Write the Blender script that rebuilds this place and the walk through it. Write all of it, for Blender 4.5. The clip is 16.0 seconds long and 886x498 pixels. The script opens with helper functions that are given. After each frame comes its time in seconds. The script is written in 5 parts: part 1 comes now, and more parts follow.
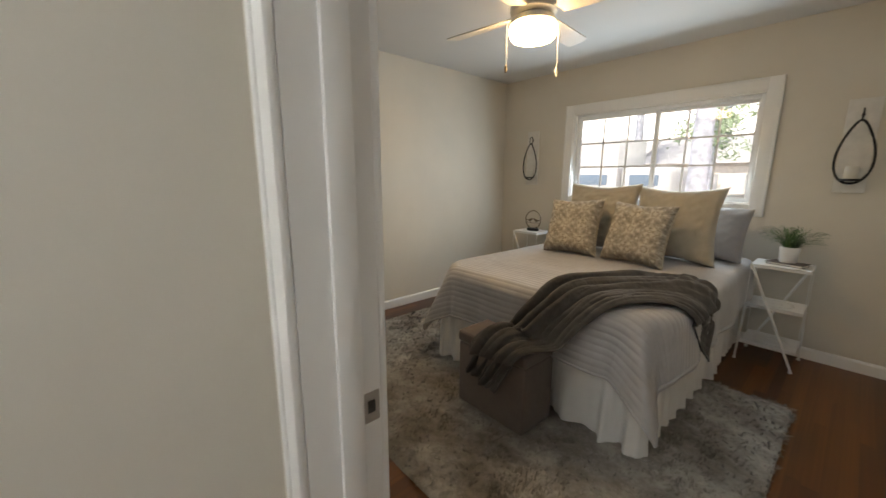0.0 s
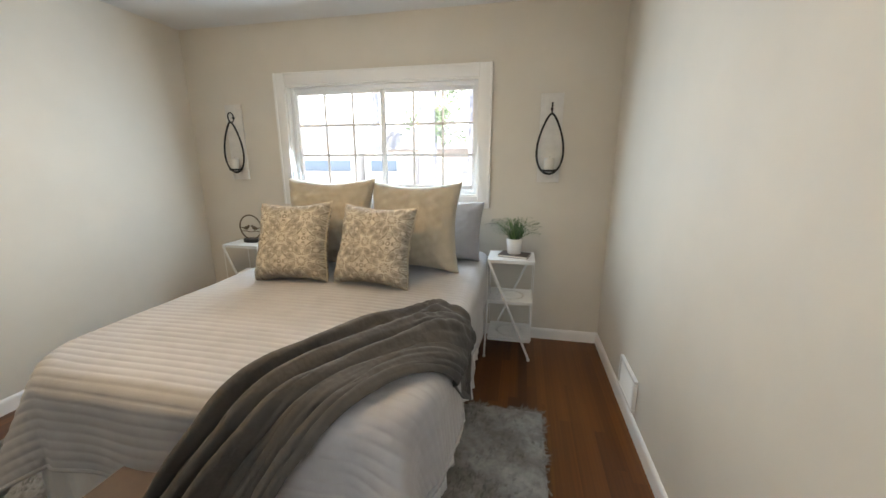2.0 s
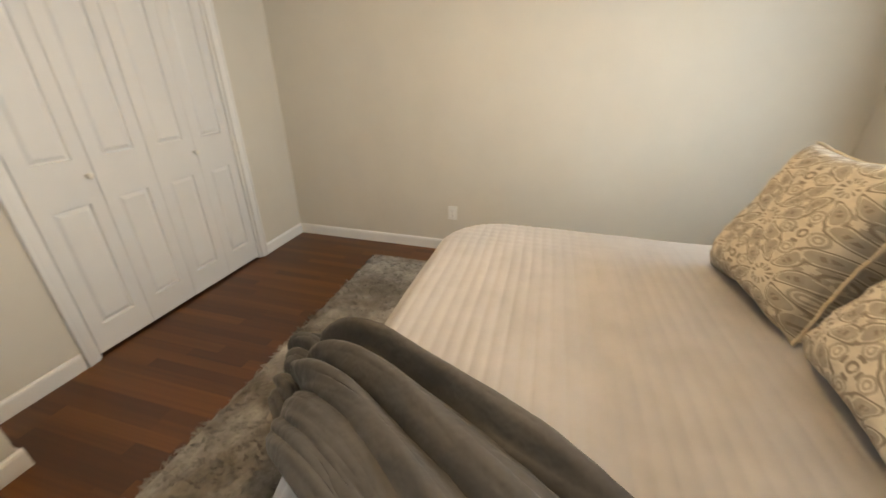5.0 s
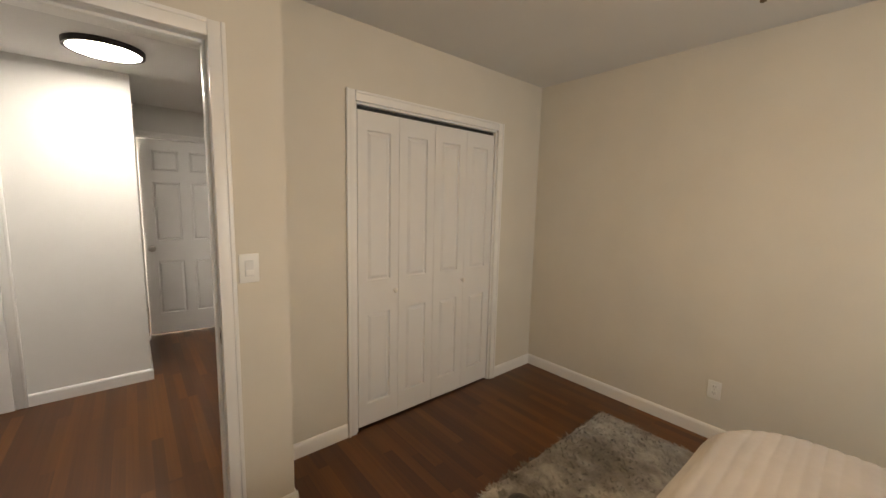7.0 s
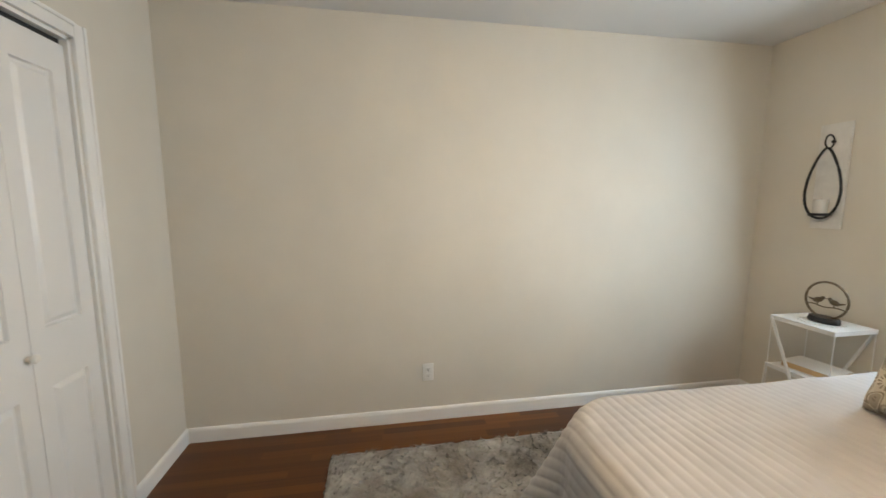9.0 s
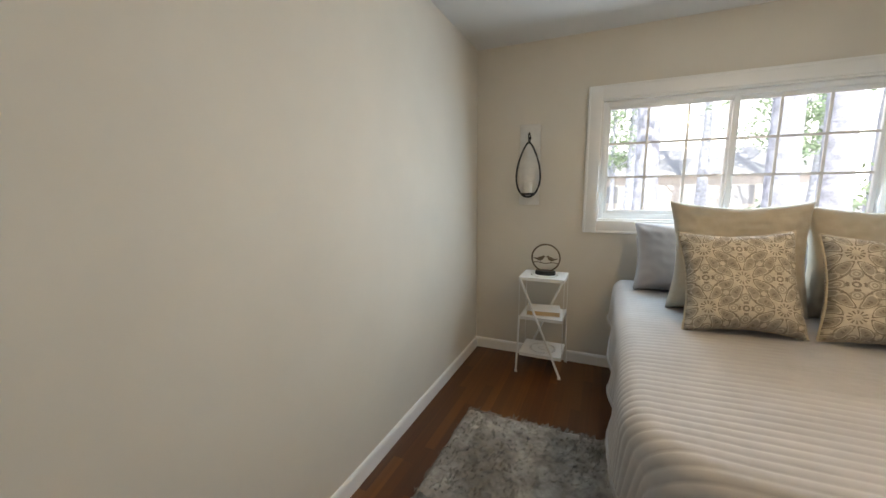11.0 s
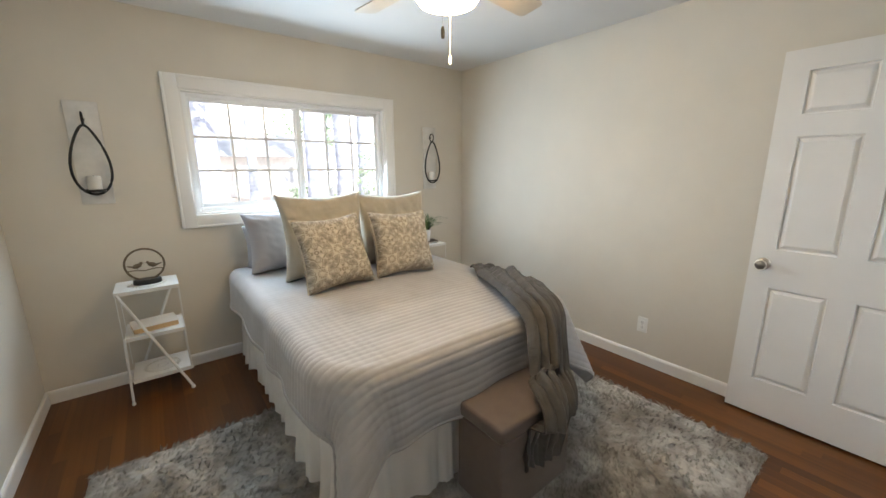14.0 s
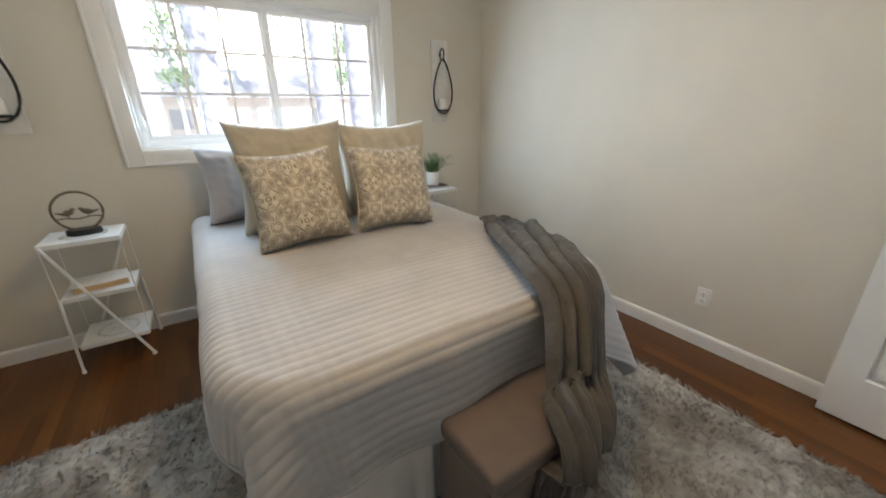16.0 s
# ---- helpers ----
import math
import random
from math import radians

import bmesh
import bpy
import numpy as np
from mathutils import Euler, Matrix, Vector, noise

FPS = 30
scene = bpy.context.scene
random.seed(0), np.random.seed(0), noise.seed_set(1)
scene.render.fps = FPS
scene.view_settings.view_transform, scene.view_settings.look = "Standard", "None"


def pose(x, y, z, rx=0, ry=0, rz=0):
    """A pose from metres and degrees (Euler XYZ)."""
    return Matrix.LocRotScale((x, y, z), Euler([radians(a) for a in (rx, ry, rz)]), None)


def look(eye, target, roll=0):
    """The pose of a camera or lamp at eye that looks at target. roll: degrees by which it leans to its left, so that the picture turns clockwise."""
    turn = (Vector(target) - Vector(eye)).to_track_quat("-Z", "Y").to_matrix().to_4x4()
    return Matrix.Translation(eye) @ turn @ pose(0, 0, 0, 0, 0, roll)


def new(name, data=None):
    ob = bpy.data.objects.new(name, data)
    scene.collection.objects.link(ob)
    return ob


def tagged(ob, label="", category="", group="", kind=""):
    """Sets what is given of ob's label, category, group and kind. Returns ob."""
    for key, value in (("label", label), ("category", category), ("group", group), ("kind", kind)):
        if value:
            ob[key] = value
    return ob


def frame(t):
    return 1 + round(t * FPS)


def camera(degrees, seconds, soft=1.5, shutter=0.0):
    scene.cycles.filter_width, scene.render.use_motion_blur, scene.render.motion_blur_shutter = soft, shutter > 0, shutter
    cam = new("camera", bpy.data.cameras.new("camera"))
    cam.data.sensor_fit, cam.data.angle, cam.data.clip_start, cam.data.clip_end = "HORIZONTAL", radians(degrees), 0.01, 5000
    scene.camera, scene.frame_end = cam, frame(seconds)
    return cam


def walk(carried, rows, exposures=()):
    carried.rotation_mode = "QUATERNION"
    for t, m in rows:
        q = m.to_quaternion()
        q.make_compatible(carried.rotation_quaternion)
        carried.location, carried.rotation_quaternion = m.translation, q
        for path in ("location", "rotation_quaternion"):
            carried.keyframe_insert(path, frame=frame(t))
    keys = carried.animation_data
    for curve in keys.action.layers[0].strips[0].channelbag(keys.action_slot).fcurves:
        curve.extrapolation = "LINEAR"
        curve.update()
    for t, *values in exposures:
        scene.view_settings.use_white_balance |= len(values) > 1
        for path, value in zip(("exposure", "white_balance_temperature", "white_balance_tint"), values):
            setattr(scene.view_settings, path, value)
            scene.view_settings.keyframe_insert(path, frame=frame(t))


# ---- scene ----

# ================= camera and walk =================
cam = camera(100.2, 16.0, shutter=0.12)
PATH = [
    (0, (3.101, -0.001, 1.348), (1.636, 1.304, 0.963), 0.3),
    (0.5, (2.925, 0.171, 1.376), (1.956, 1.862, 0.929), 0.2),
    (1, (2.815, 0.339, 1.393), (2.219, 2.195, 0.947), -0.0),
    (1.5, (2.804, 0.636, 1.37), (2.362, 2.532, 0.91), -0.0),
    (2, (2.841, 0.92, 1.407), (2.44, 2.824, 0.944), -0.1),
    (2.5, (2.781, 1.229, 1.426), (2.42, 3.154, 1.02), -0.2),
    (3, (2.762, 1.467, 1.409), (2.318, 3.38, 1.032), -0.3),
    (3.5, (2.858, 1.737, 1.417), (2.132, 3.563, 1.046), 0.1),
    (4, (2.855, 1.899, 1.361), (1.752, 3.36, 0.555), 0.0),
    (4.5, (2.777, 1.996, 1.37), (1.192, 2.752, 0.412), 0.4),
    (5, (2.712, 2.095, 1.348), (0.973, 1.62, 0.481), 0.2),
    (5.2, (2.723, 2.145, 1.356), (1.109, 1.3, 0.533), 0.4),
    (7.3, (2.771, 1.938, 1.463), (1.488, 0.419, 1.244), 1.1),
    (7.4, (2.755, 1.9, 1.448), (1.427, 0.42, 1.229), 0.8),
    (8, (2.681, 1.557, 1.427), (0.989, 0.52, 1.181), 1.0),
    (8.5, (2.462, 1.323, 1.43), (0.524, 0.903, 1.17), 1.0),
    (9, (2.256, 1.154, 1.405), (0.298, 1.481, 1.159), -0.0),
    (9.2, (2.201, 1.13, 1.353), (0.284, 1.665, 1.157), -1.3),
    (11.3, (0.862, 0.79, 1.368), (0.334, 2.693, 1.049), 0.0),
    (11.5, (0.8, 0.797, 1.383), (0.448, 2.739, 1.061), -0.1),
    (12, (0.635, 0.754, 1.427), (0.61, 2.716, 1.041), -0.4),
    (12.5, (0.519, 0.685, 1.455), (0.842, 2.601, 0.98), -0.7),
    (13, (0.595, 0.628, 1.463), (1.286, 2.439, 0.97), -0.7),
    (13.5, (0.661, 0.601, 1.458), (1.707, 2.237, 0.976), -0.4),
    (14, (0.698, 0.59, 1.464), (1.9, 2.13, 1.036), -0.3),
    (14.5, (0.73, 0.596, 1.468), (1.891, 2.203, 1.206), -0.4),
    (15, (0.817, 0.588, 1.469), (1.781, 2.34, 1.468), -0.3),
    (15.5, (0.96, 0.679, 1.378), (1.867, 2.462, 1.41), -0.5),
    (16, (1.178, 0.946, 1.339), (2.202, 2.514, 0.637), -0.8),
]
EXPOSURES = [(0.0, 0.73, 7300, 10), (0.5, 0.91, 7700, 11), (1.0, 1.24, 7100, 10), (1.5, 1.36, 6750, 9), (3.5, 1.36, 6450, 8), (5.0, 1.49, 7700, 11), (7.3, 0.84, 8800, 16), (8.0, 0.94, 8500, 14.5), (9.0, 1.46, 6850, 8.5), (11.4, 0.99, 6650, 8), (14.5, 1.44, 6450, 8), (15.3, 1.01, 6400, 8), (16.0, 1.24, 6400, 8)]
walk(cam, [(t, look(eye, target, roll)) for t, eye, target, roll in PATH], EXPOSURES)

# ================= plan, in metres =================
W, D, H = 3.475, 3.80, 2.462          # bedroom: east wall, window wall, ceiling
YB, YH = 0.352, 0.20                  # door wall: bedroom face, hall face
XB = 2.255                            # the corner where the door wall steps back to the closet wall
T = 0.12                              # wall thickness
WX0, WX1, WZ0, WZ1 = 0.935, 2.510, 1.140, 1.998   # window opening
CX0, CX1, CZ = 0.545, 1.757, 2.03     # closet opening
DX0, DX1, DZ = 2.52, 3.375, 2.045     # door opening
HC = 2.345                             # hall ceiling
HY, HX, HX1, HY2 = -1.655, 2.72, 4.35, -2.72      # hall: south wall, its west end, east end, far end of the passage

# ================= world, sun and lamps =================
SUN_EL, SUN_AZ = 48.0, 170.0          # degrees; azimuth clockwise from north (+y)
world = bpy.data.worlds.new("sky")
scene.world = world
world.use_nodes = True
wn = world.node_tree.nodes
wl = world.node_tree.links
sky = wn.new("ShaderNodeTexSky")
sky.sky_type = 'NISHITA'
sky.sun_disc = False
sky.sun_elevation = radians(SUN_EL)
sky.sun_rotation = radians(SUN_AZ)
sky.air_density, sky.dust_density = 1.0, 1.5
wn["Background"].inputs["Strength"].default_value = 0.13
wl.new(sky.outputs[0], wn["Background"].inputs["Color"])
sun = new("sun", bpy.data.lights.new("sun", "SUN"))
sun.data.energy, sun.data.angle, sun.data.color = 3.4, radians(0.6), (1.0, 0.95, 0.88)
az, el = radians(SUN_AZ), radians(SUN_EL)
sun.matrix_world = look((math.sin(az) * math.cos(el) * 20, math.cos(az) * math.cos(el) * 20, math.sin(el) * 20), (0, 0, 0))
# sky light that enters by the window
win_light = new("window_sky_light", bpy.data.lights.new("window_sky_light", "AREA"))
win_light.data.shape, win_light.data.size, win_light.data.size_y = 'RECTANGLE', 1.50, 0.62
win_light.data.spread = radians(175)
win_light.data.energy, win_light.data.color = 17.5, (0.66, 0.83, 1.0)
win_light.matrix_world = look(((WX0 + WX1) / 2, D - 0.012, 1.570), ((WX0 + WX1) / 2, D - 1.012, 1.330))
# unseen lamp added in the windowless far room, to brighten the ajar hall door
far_light = new("far_room_fill", bpy.data.lights.new("far_room_fill", "AREA"))
far_light.data.shape, far_light.data.size, far_light.data.size_y = 'RECTANGLE', 0.9, 0.9
far_light.data.energy, far_light.data.color = 60.0, (0.9, 0.95, 1.0)
far_light.matrix_world = look((2.2, -4.05, 1.6), (2.6, -2.7, 1.2))
FAN_GLOW, HALL_GLOW = 28.0, 50.0      # emission of the two lamps' diffusers


# ================= helpers =================
def nodes_of(name):
    m = bpy.data.materials.new(name)
    m.use_nodes = True
    n = m.node_tree.nodes
    return m, n, m.node_tree.links, n["Principled BSDF"]


def noise_node(n, l, scale, detail=4.0, rough=0.55, stretch=(1, 1, 1), space="Object"):
    tc = n.new("ShaderNodeTexCoord")
    mp = n.new("ShaderNodeMapping")
    mp.inputs["Scale"].default_value = stretch
    tx = n.new("ShaderNodeTexNoise")
    tx.inputs["Scale"].default_value = scale
    tx.inputs["Detail"].default_value = detail
    tx.inputs["Roughness"].default_value = rough
    l.new(tc.outputs[space], mp.inputs[0])
    l.new(mp.outputs[0], tx.inputs["Vector"])
    return tx


def ramp(n, l, src, stops):
    r = n.new("ShaderNodeValToRGB")
    while len(r.color_ramp.elements) < len(stops):
        r.color_ramp.elements.new(0.5)
    for e, (p, c) in zip(r.color_ramp.elements, stops):
        e.position, e.color = p, (*c, 1)
    l.new(src, r.inputs[0])
    return r.outputs[0]


def bump(n, l, bsdf, src, strength, dist):
    b = n.new("ShaderNodeBump")
    b.inputs["Strength"].default_value = strength
    b.inputs["Distance"].default_value = dist
    l.new(src, b.inputs["Height"])
    l.new(b.outputs[0], bsdf.inputs["Normal"])
    return b


def simple(name, color, rough=0.5, metal=0.0, vary=0.06, scale=6.0, bump_scale=0.0, bump_dist=0.001, bump_strength=0.3, sheen=0.0):
    """A plain surface with uneven colour and fine relief."""
    m, n, l, b = nodes_of(name)
    tx = noise_node(n, l, scale)
    lo = [max(0, c * (1 - vary)) for c in color]
    hi = [min(1, c * (1 + vary)) for c in color]
    l.new(ramp(n, l, tx.outputs[0], [(0.3, lo), (0.7, hi)]), b.inputs["Base Color"])
    b.inputs["Roughness"].default_value = rough
    b.inputs["Metallic"].default_value = metal
    if sheen:
        b.inputs["Sheen Weight"].default_value = sheen
        b.inputs["Sheen Roughness"].default_value = 0.5
    if bump_scale:
        bump(n, l, b, noise_node(n, l, bump_scale, 3.0).outputs[0], bump_strength, bump_dist)
    return m


def box(bm, x0, x1, y0, y1, z0, z1):
    v = [bm.verts.new(p) for p in ((x0, y0, z0), (x1, y0, z0), (x1, y1, z0), (x0, y1, z0), (x0, y0, z1), (x1, y0, z1), (x1, y1, z1), (x0, y1, z1))]
    for f in ((3, 2, 1, 0), (4, 5, 6, 7), (0, 1, 5, 4), (1, 2, 6, 5), (2, 3, 7, 6), (3, 0, 4, 7)):
        bm.faces.new([v[i] for i in f])
    return v


def soft_box(bm, x0, x1, y0, y1, z0, z1, r=0.004, seg=2):
    """A box with rounded edges."""
    t = bmesh.new()
    box(t, x0, x1, y0, y1, z0, z1)
    bmesh.ops.bevel(t, geom=t.edges[:], offset=r, segments=seg, affect='EDGES', profile=0.5)
    join(bm, t)


def join(bm, t, m=None):
    if m is not None:
        t.transform(m)
    me = bpy.data.meshes.new("tmp")
    t.to_mesh(me)
    t.free()
    bm.from_mesh(me)
    bpy.data.meshes.remove(me)


def rod(bm, a, b, r, seg=10, r2=None):
    """A round bar from a to b."""
    a, b = Vector(a), Vector(b)
    t = bmesh.new()
    bmesh.ops.create_cone(t, cap_ends=True, segments=seg, radius1=r, radius2=r if r2 is None else r2, depth=(b - a).length)
    join(bm, t, Matrix.Translation((a + b) / 2) @ (b - a).to_track_quat('Z', 'Y').to_matrix().to_4x4())


def lathe(bm, profile, seg=32, center=(0, 0, 0)):
    """A turned body from (radius, height) pairs."""
    rings = []
    for r, z in profile:
        rings.append([bm.verts.new((center[0] + r * math.cos(2 * math.pi * k / seg), center[1] + r * math.sin(2 * math.pi * k / seg), center[2] + z)) for k in range(seg)])
    for a, b in zip(rings, rings[1:]):
        for k in range(seg):
            bm.faces.new((a[k], a[(k + 1) % seg], b[(k + 1) % seg], b[k]))
    if profile[0][0] > 1e-5:
        bm.faces.new(rings[0][::-1])
    if profile[-1][0] > 1e-5:
        bm.faces.new(rings[-1])


def tube(bm, pts, r, seg=8, closed=False):
    """A bent round bar through points."""
    pts = [Vector(p) for p in pts]
    n, rings = len(pts), []
    up = Vector((0, 0, 1))
    for i, p in enumerate(pts):
        if closed:
            d = pts[(i + 1) % n] - pts[i - 1]
        else:
            d = pts[min(i + 1, n - 1)] - pts[max(i - 1, 0)]
        d.normalize()
        side = d.cross(up if abs(d.dot(up)) < 0.95 else Vector((0, 1, 0))).normalized()
        if i and side.dot(last) < 0:
            side = -side
        last = side
        oth = d.cross(side)
        rr = r(i / max(1, n - 1)) if callable(r) else r
        rings.append([bm.verts.new(p + rr * (math.cos(2 * math.pi * k / seg) * side + math.sin(2 * math.pi * k / seg) * oth)) for k in range(seg)])
    for i in range(n if closed else n - 1):
        a, b = rings[i], rings[(i + 1) % n]
        for k in range(seg):
            bm.faces.new((a[k], a[(k + 1) % seg], b[(k + 1) % seg], b[k]))
    if not closed:
        bm.faces.new(rings[0])
        bm.faces.new(rings[-1][::-1])


def part(name, bm, material, parent=None, label="", smooth=False):
    """Links a bmesh as one mesh object, under a thing or a part."""
    bmesh.ops.recalc_face_normals(bm, faces=bm.faces[:])
    me = bpy.data.meshes.new(name)
    bm.to_mesh(me)
    bm.free()
    me.materials.append(material)
    if smooth:
        me.polygons.foreach_set("use_smooth", [True] * len(me.polygons))
        if smooth != "all":
            me.set_sharp_from_angle(angle=radians(40))
    ob = new(name, me)
    if parent is not None:
        ob.parent = parent
    if label:
        tagged(ob, label)
    return ob


def piece(name, me, parent, m):
    """One of many alike pieces, on a shared mesh."""
    ob = new(name, me)
    ob.parent = parent
    ob.matrix_basis = m
    return ob


def thing(name, label, category, m=None, group="", kind=""):
    ob = new(name)
    ob.empty_display_size = 0.1
    if m is not None:
        ob.matrix_basis = m
    return tagged(ob, label, category, group, kind)


def structure(name, bm, material, label, category):
    return tagged(part(name, bm, material), label, category, kind="structure")


def fbm(x, y, z=0.0, octaves=3):
    return noise.fractal((x, y, z), 1.0, 2.0, octaves)


# ================= materials =================
m_wall = simple("wall_paint", (0.65, 0.608, 0.535), 0.75, vary=0.025, scale=3.0, bump_scale=220.0, bump_dist=0.0006, bump_strength=0.25)
m_hallwall = simple("hall_paint", (0.72, 0.71, 0.69), 0.7, vary=0.02, scale=3.0, bump_scale=220.0, bump_dist=0.0006, bump_strength=0.25)
m_ceiling = simple("ceiling_paint", (0.68, 0.67, 0.655), 0.85, vary=0.02, scale=2.0, bump_scale=160.0, bump_dist=0.0008, bump_strength=0.3)
m_trim = simple("trim_paint", (0.80, 0.79, 0.77), 0.35, vary=0.02, scale=4.0, bump_scale=40.0, bump_dist=0.0004, bump_strength=0.15)
m_door = simple("door_paint", (0.74, 0.73, 0.715), 0.38, vary=0.02, scale=5.0, bump_scale=60.0, bump_dist=0.0004, bump_strength=0.2)
m_dark = simple("dark_gap", (0.02, 0.02, 0.02), 0.6)

# ================= structure =================
bm = bmesh.new()
box(bm, -T, 0, -0.75, D + 0.16, 0, H)
structure("wall_west", bm, m_wall, "warm greige painted plain bedroom wall", "wall")
bm = bmesh.new()
box(bm, W, W + T, YB, D + 0.16, 0, H)
structure("wall_east", bm, m_wall, "warm greige painted plain bedroom wall", "wall")
bm = bmesh.new()
box(bm, 0, WX0, D, D + 0.16, 0, H)
box(bm, WX1, W, D, D + 0.16, 0, H)
box(bm, WX0, WX1, D, D + 0.16, 0, WZ0)
box(bm, WX0, WX1, D, D + 0.16, WZ1, H)
structure("wall_north", bm, m_wall, "warm greige painted wall around the bedroom window", "wall")
bm = bmesh.new()
box(bm, 0, CX0, -T, 0, 0, H)
box(bm, CX1, XB, -T, 0, 0, H)
box(bm, CX0, CX1, -T, 0, CZ, H)
structure("wall_south", bm, m_wall, "warm greige painted wall around the closet opening", "wall")
bm = bmesh.new()
box(bm, XB, DX0 - 0.018, YH, YB, 0, H)
box(bm, DX1 + 0.018, W + T, YH, YB, 0, H)
box(bm, DX0 - 0.018, DX1 + 0.018, YH, YB, DZ + 0.018, H)
box(bm, XB, XB + T, -0.75 - T, YH, 0, H)
structure("wall_door", bm, m_wall, "warm greige painted wall around the bedroom doorway", "wall")
bm = bmesh.new()
box(bm, -T, XB + T, -0.75 - T, -0.75, 0, H)
structure("wall_closet_back", bm, m_wall, "plain painted back wall of the closet", "wall")
# hall
bm = bmesh.new()
box(bm, HX, HX1, HY - T, HY, 0, H)
structure("wall_hall_south", bm, m_hallwall, "off-white painted hall wall lit by a ceiling lamp", "wall")
bm = bmesh.new()
box(bm, HX1, HX1 + T, HY - T, YH, 0, H)
box(bm, W + T, HX1 + T, YH, YB, 0, H)
structure("wall_hall_east", bm, m_hallwall, "plain off-white end wall of the hall", "wall")
bm = bmesh.new()
box(bm, 1.55 - T, 1.55, HY2 - T, -0.75 - T, 0, H)
box(bm, HX, HX + T, HY2 - T, HY - T, 0, H)
structure("wall_hall_west", bm, m_hallwall, "plain off-white walls of the passage off the hall", "wall")
bm = bmesh.new()
box(bm, 1.55, 1.93, HY2 - T, HY2, 0, H)
box(bm, 2.69, HX, HY2 - T, HY2, 0, H)
box(bm, 1.93, 2.69, HY2 - T, HY2, 2.04, H)
structure("wall_hall_end", bm, m_hallwall, "off-white wall around the far hall door", "wall")
bm = bmesh.new()
box(bm, -T, HX1 + T, HY2 - T - 1.4, D + 0.16, H, H + 0.12)
structure("ceiling", bm, m_ceiling, "flat white painted ceiling", "ceiling")
bm = bmesh.new()
box(bm, XB + T, HX1, HY, YH, HC, H - 0.002)
box(bm, 1.55, XB + T, HY, -0.75 - T, HC, H - 0.002)
box(bm, 1.55, HX, HY2, HY, HC, H - 0.002)
structure("ceiling_hall", bm, m_ceiling, "white painted lower ceiling of the hall", "ceiling")
bm = bmesh.new()
box(bm, -T, HX1 + T, HY2 - T - 1.4, D + 0.16, -0.12, -0.012)
floor = structure("floor", bm, simple("subfloor", (0.05, 0.02, 0.007), 0.5), "glossy reddish-brown oak strip floor", "floor")



def extrude_profile(bm, prof, a, b, out):
    """A moulding: a profile of (out, up) pairs swept from a to b; out is the way it stands off the wall."""
    a, b, out = Vector(a), Vector(b), Vector(out)
    up = Vector((0, 0, 1))
    ends = [[bm.verts.new(p + out * o + up * u) for o, u in prof] for p in (a, b)]
    n = len(prof)
    for k in range(n):
        bm.faces.new((ends[0][k], ends[0][(k + 1) % n], ends[1][(k + 1) % n], ends[1][k]))
    bm.faces.new(ends[0])
    bm.faces.new(ends[1][::-1])


BASE = [(0, 0), (0.014, 0), (0.014, 0.070), (0.011, 0.080), (0.006, 0.086), (0, 0.088)]
for a, b, out in (
        ((0, 0.014, 0), (0, D - 0.014, 0), (1, 0, 0)), ((0, D, 0), (W, D, 0), (0, -1, 0)), ((W, YB + 0.03, 0), (W, D - 0.014, 0), (-1, 0, 0)),
        ((0, 0, 0), (CX0 - 0.062, 0, 0), (0, 1, 0)), ((CX1 + 0.062, 0, 0), (XB - 0.014, 0, 0), (0, 1, 0)), ((XB, 0, 0), (XB, YB, 0), (-1, 0, 0)),
        ((XB - 0.014, YB, 0), (DX0 - 0.064, YB, 0), (0, 1, 0)), ((HX - 0.014, HY, 0), (3.39, HY, 0), (0, 1, 0)), ((HX, HY2, 0), (HX, HY, 0), (-1, 0, 0))):
    bm = bmesh.new()
    extrude_profile(bm, BASE, a, b, out)
    structure("baseboard", bm, m_trim, "white painted wooden baseboard along the wall", "baseboard")


def board(bm, x0, x1, z0, z1, y0, y1, r=0.004):
    soft_box(bm, x0, x1, min(y0, y1), max(y0, y1), z0, z1, r, 2)


def casing(parent, x0, x1, z1, y, out, w=0.058, z0=0.0, t=0.017, bottom=False):
    """Flat casing with a raised back band round an opening in a wall at y; out is +1 or -1 along y."""
    spans = [(x0 - w, x0, z0 - (w if bottom else 0), z1 + w), (x1, x1 + w, z0 - (w if bottom else 0), z1 + w), (x0, x1, z1, z1 + w)]
    if bottom:
        spans.append((x0, x1, z0 - w, z0))
    for k, (a, b, c, d) in enumerate(spans):
        bm = bmesh.new()
        board(bm, a, b, c, d, y, y + out * t)
        band = 0.016
        if k == 0:
            board(bm, a, a + band, c, d, y + out * t * 0.5, y + out * (t + 0.006), 0.003)
        elif k == 1:
            board(bm, b - band, b, c, d, y + out * t * 0.5, y + out * (t + 0.006), 0.003)
        elif k == 2:
            board(bm, a, b, d - band, d, y + out * t * 0.5, y + out * (t + 0.006), 0.003)
        else:
            board(bm, a, b, c, c + band, y + out * t * 0.5, y + out * (t + 0.006), 0.003)
        part("casing_board", bm, m_trim, parent, smooth=True)


# ---- glass ----
m_glass, n, l, b = nodes_of("window_glass")
n.remove(b)
tr, gl, mx, fr = n.new("ShaderNodeBsdfTransparent"), n.new("ShaderNodeBsdfGlossy"), n.new("ShaderNodeMixShader"), n.new("ShaderNodeFresnel")
gl.inputs["Roughness"].default_value = 0.02
fr.inputs["IOR"].default_value = 1.35
l.new(fr.outputs[0], mx.inputs[0])
l.new(tr.outputs[0], mx.inputs[1])
l.new(gl.outputs[0], mx.inputs[2])
l.new(mx.outputs[0], n["Material Output"].inputs[0])
m_vinyl = simple("white_vinyl", (0.82, 0.83, 0.84), 0.3, vary=0.015)

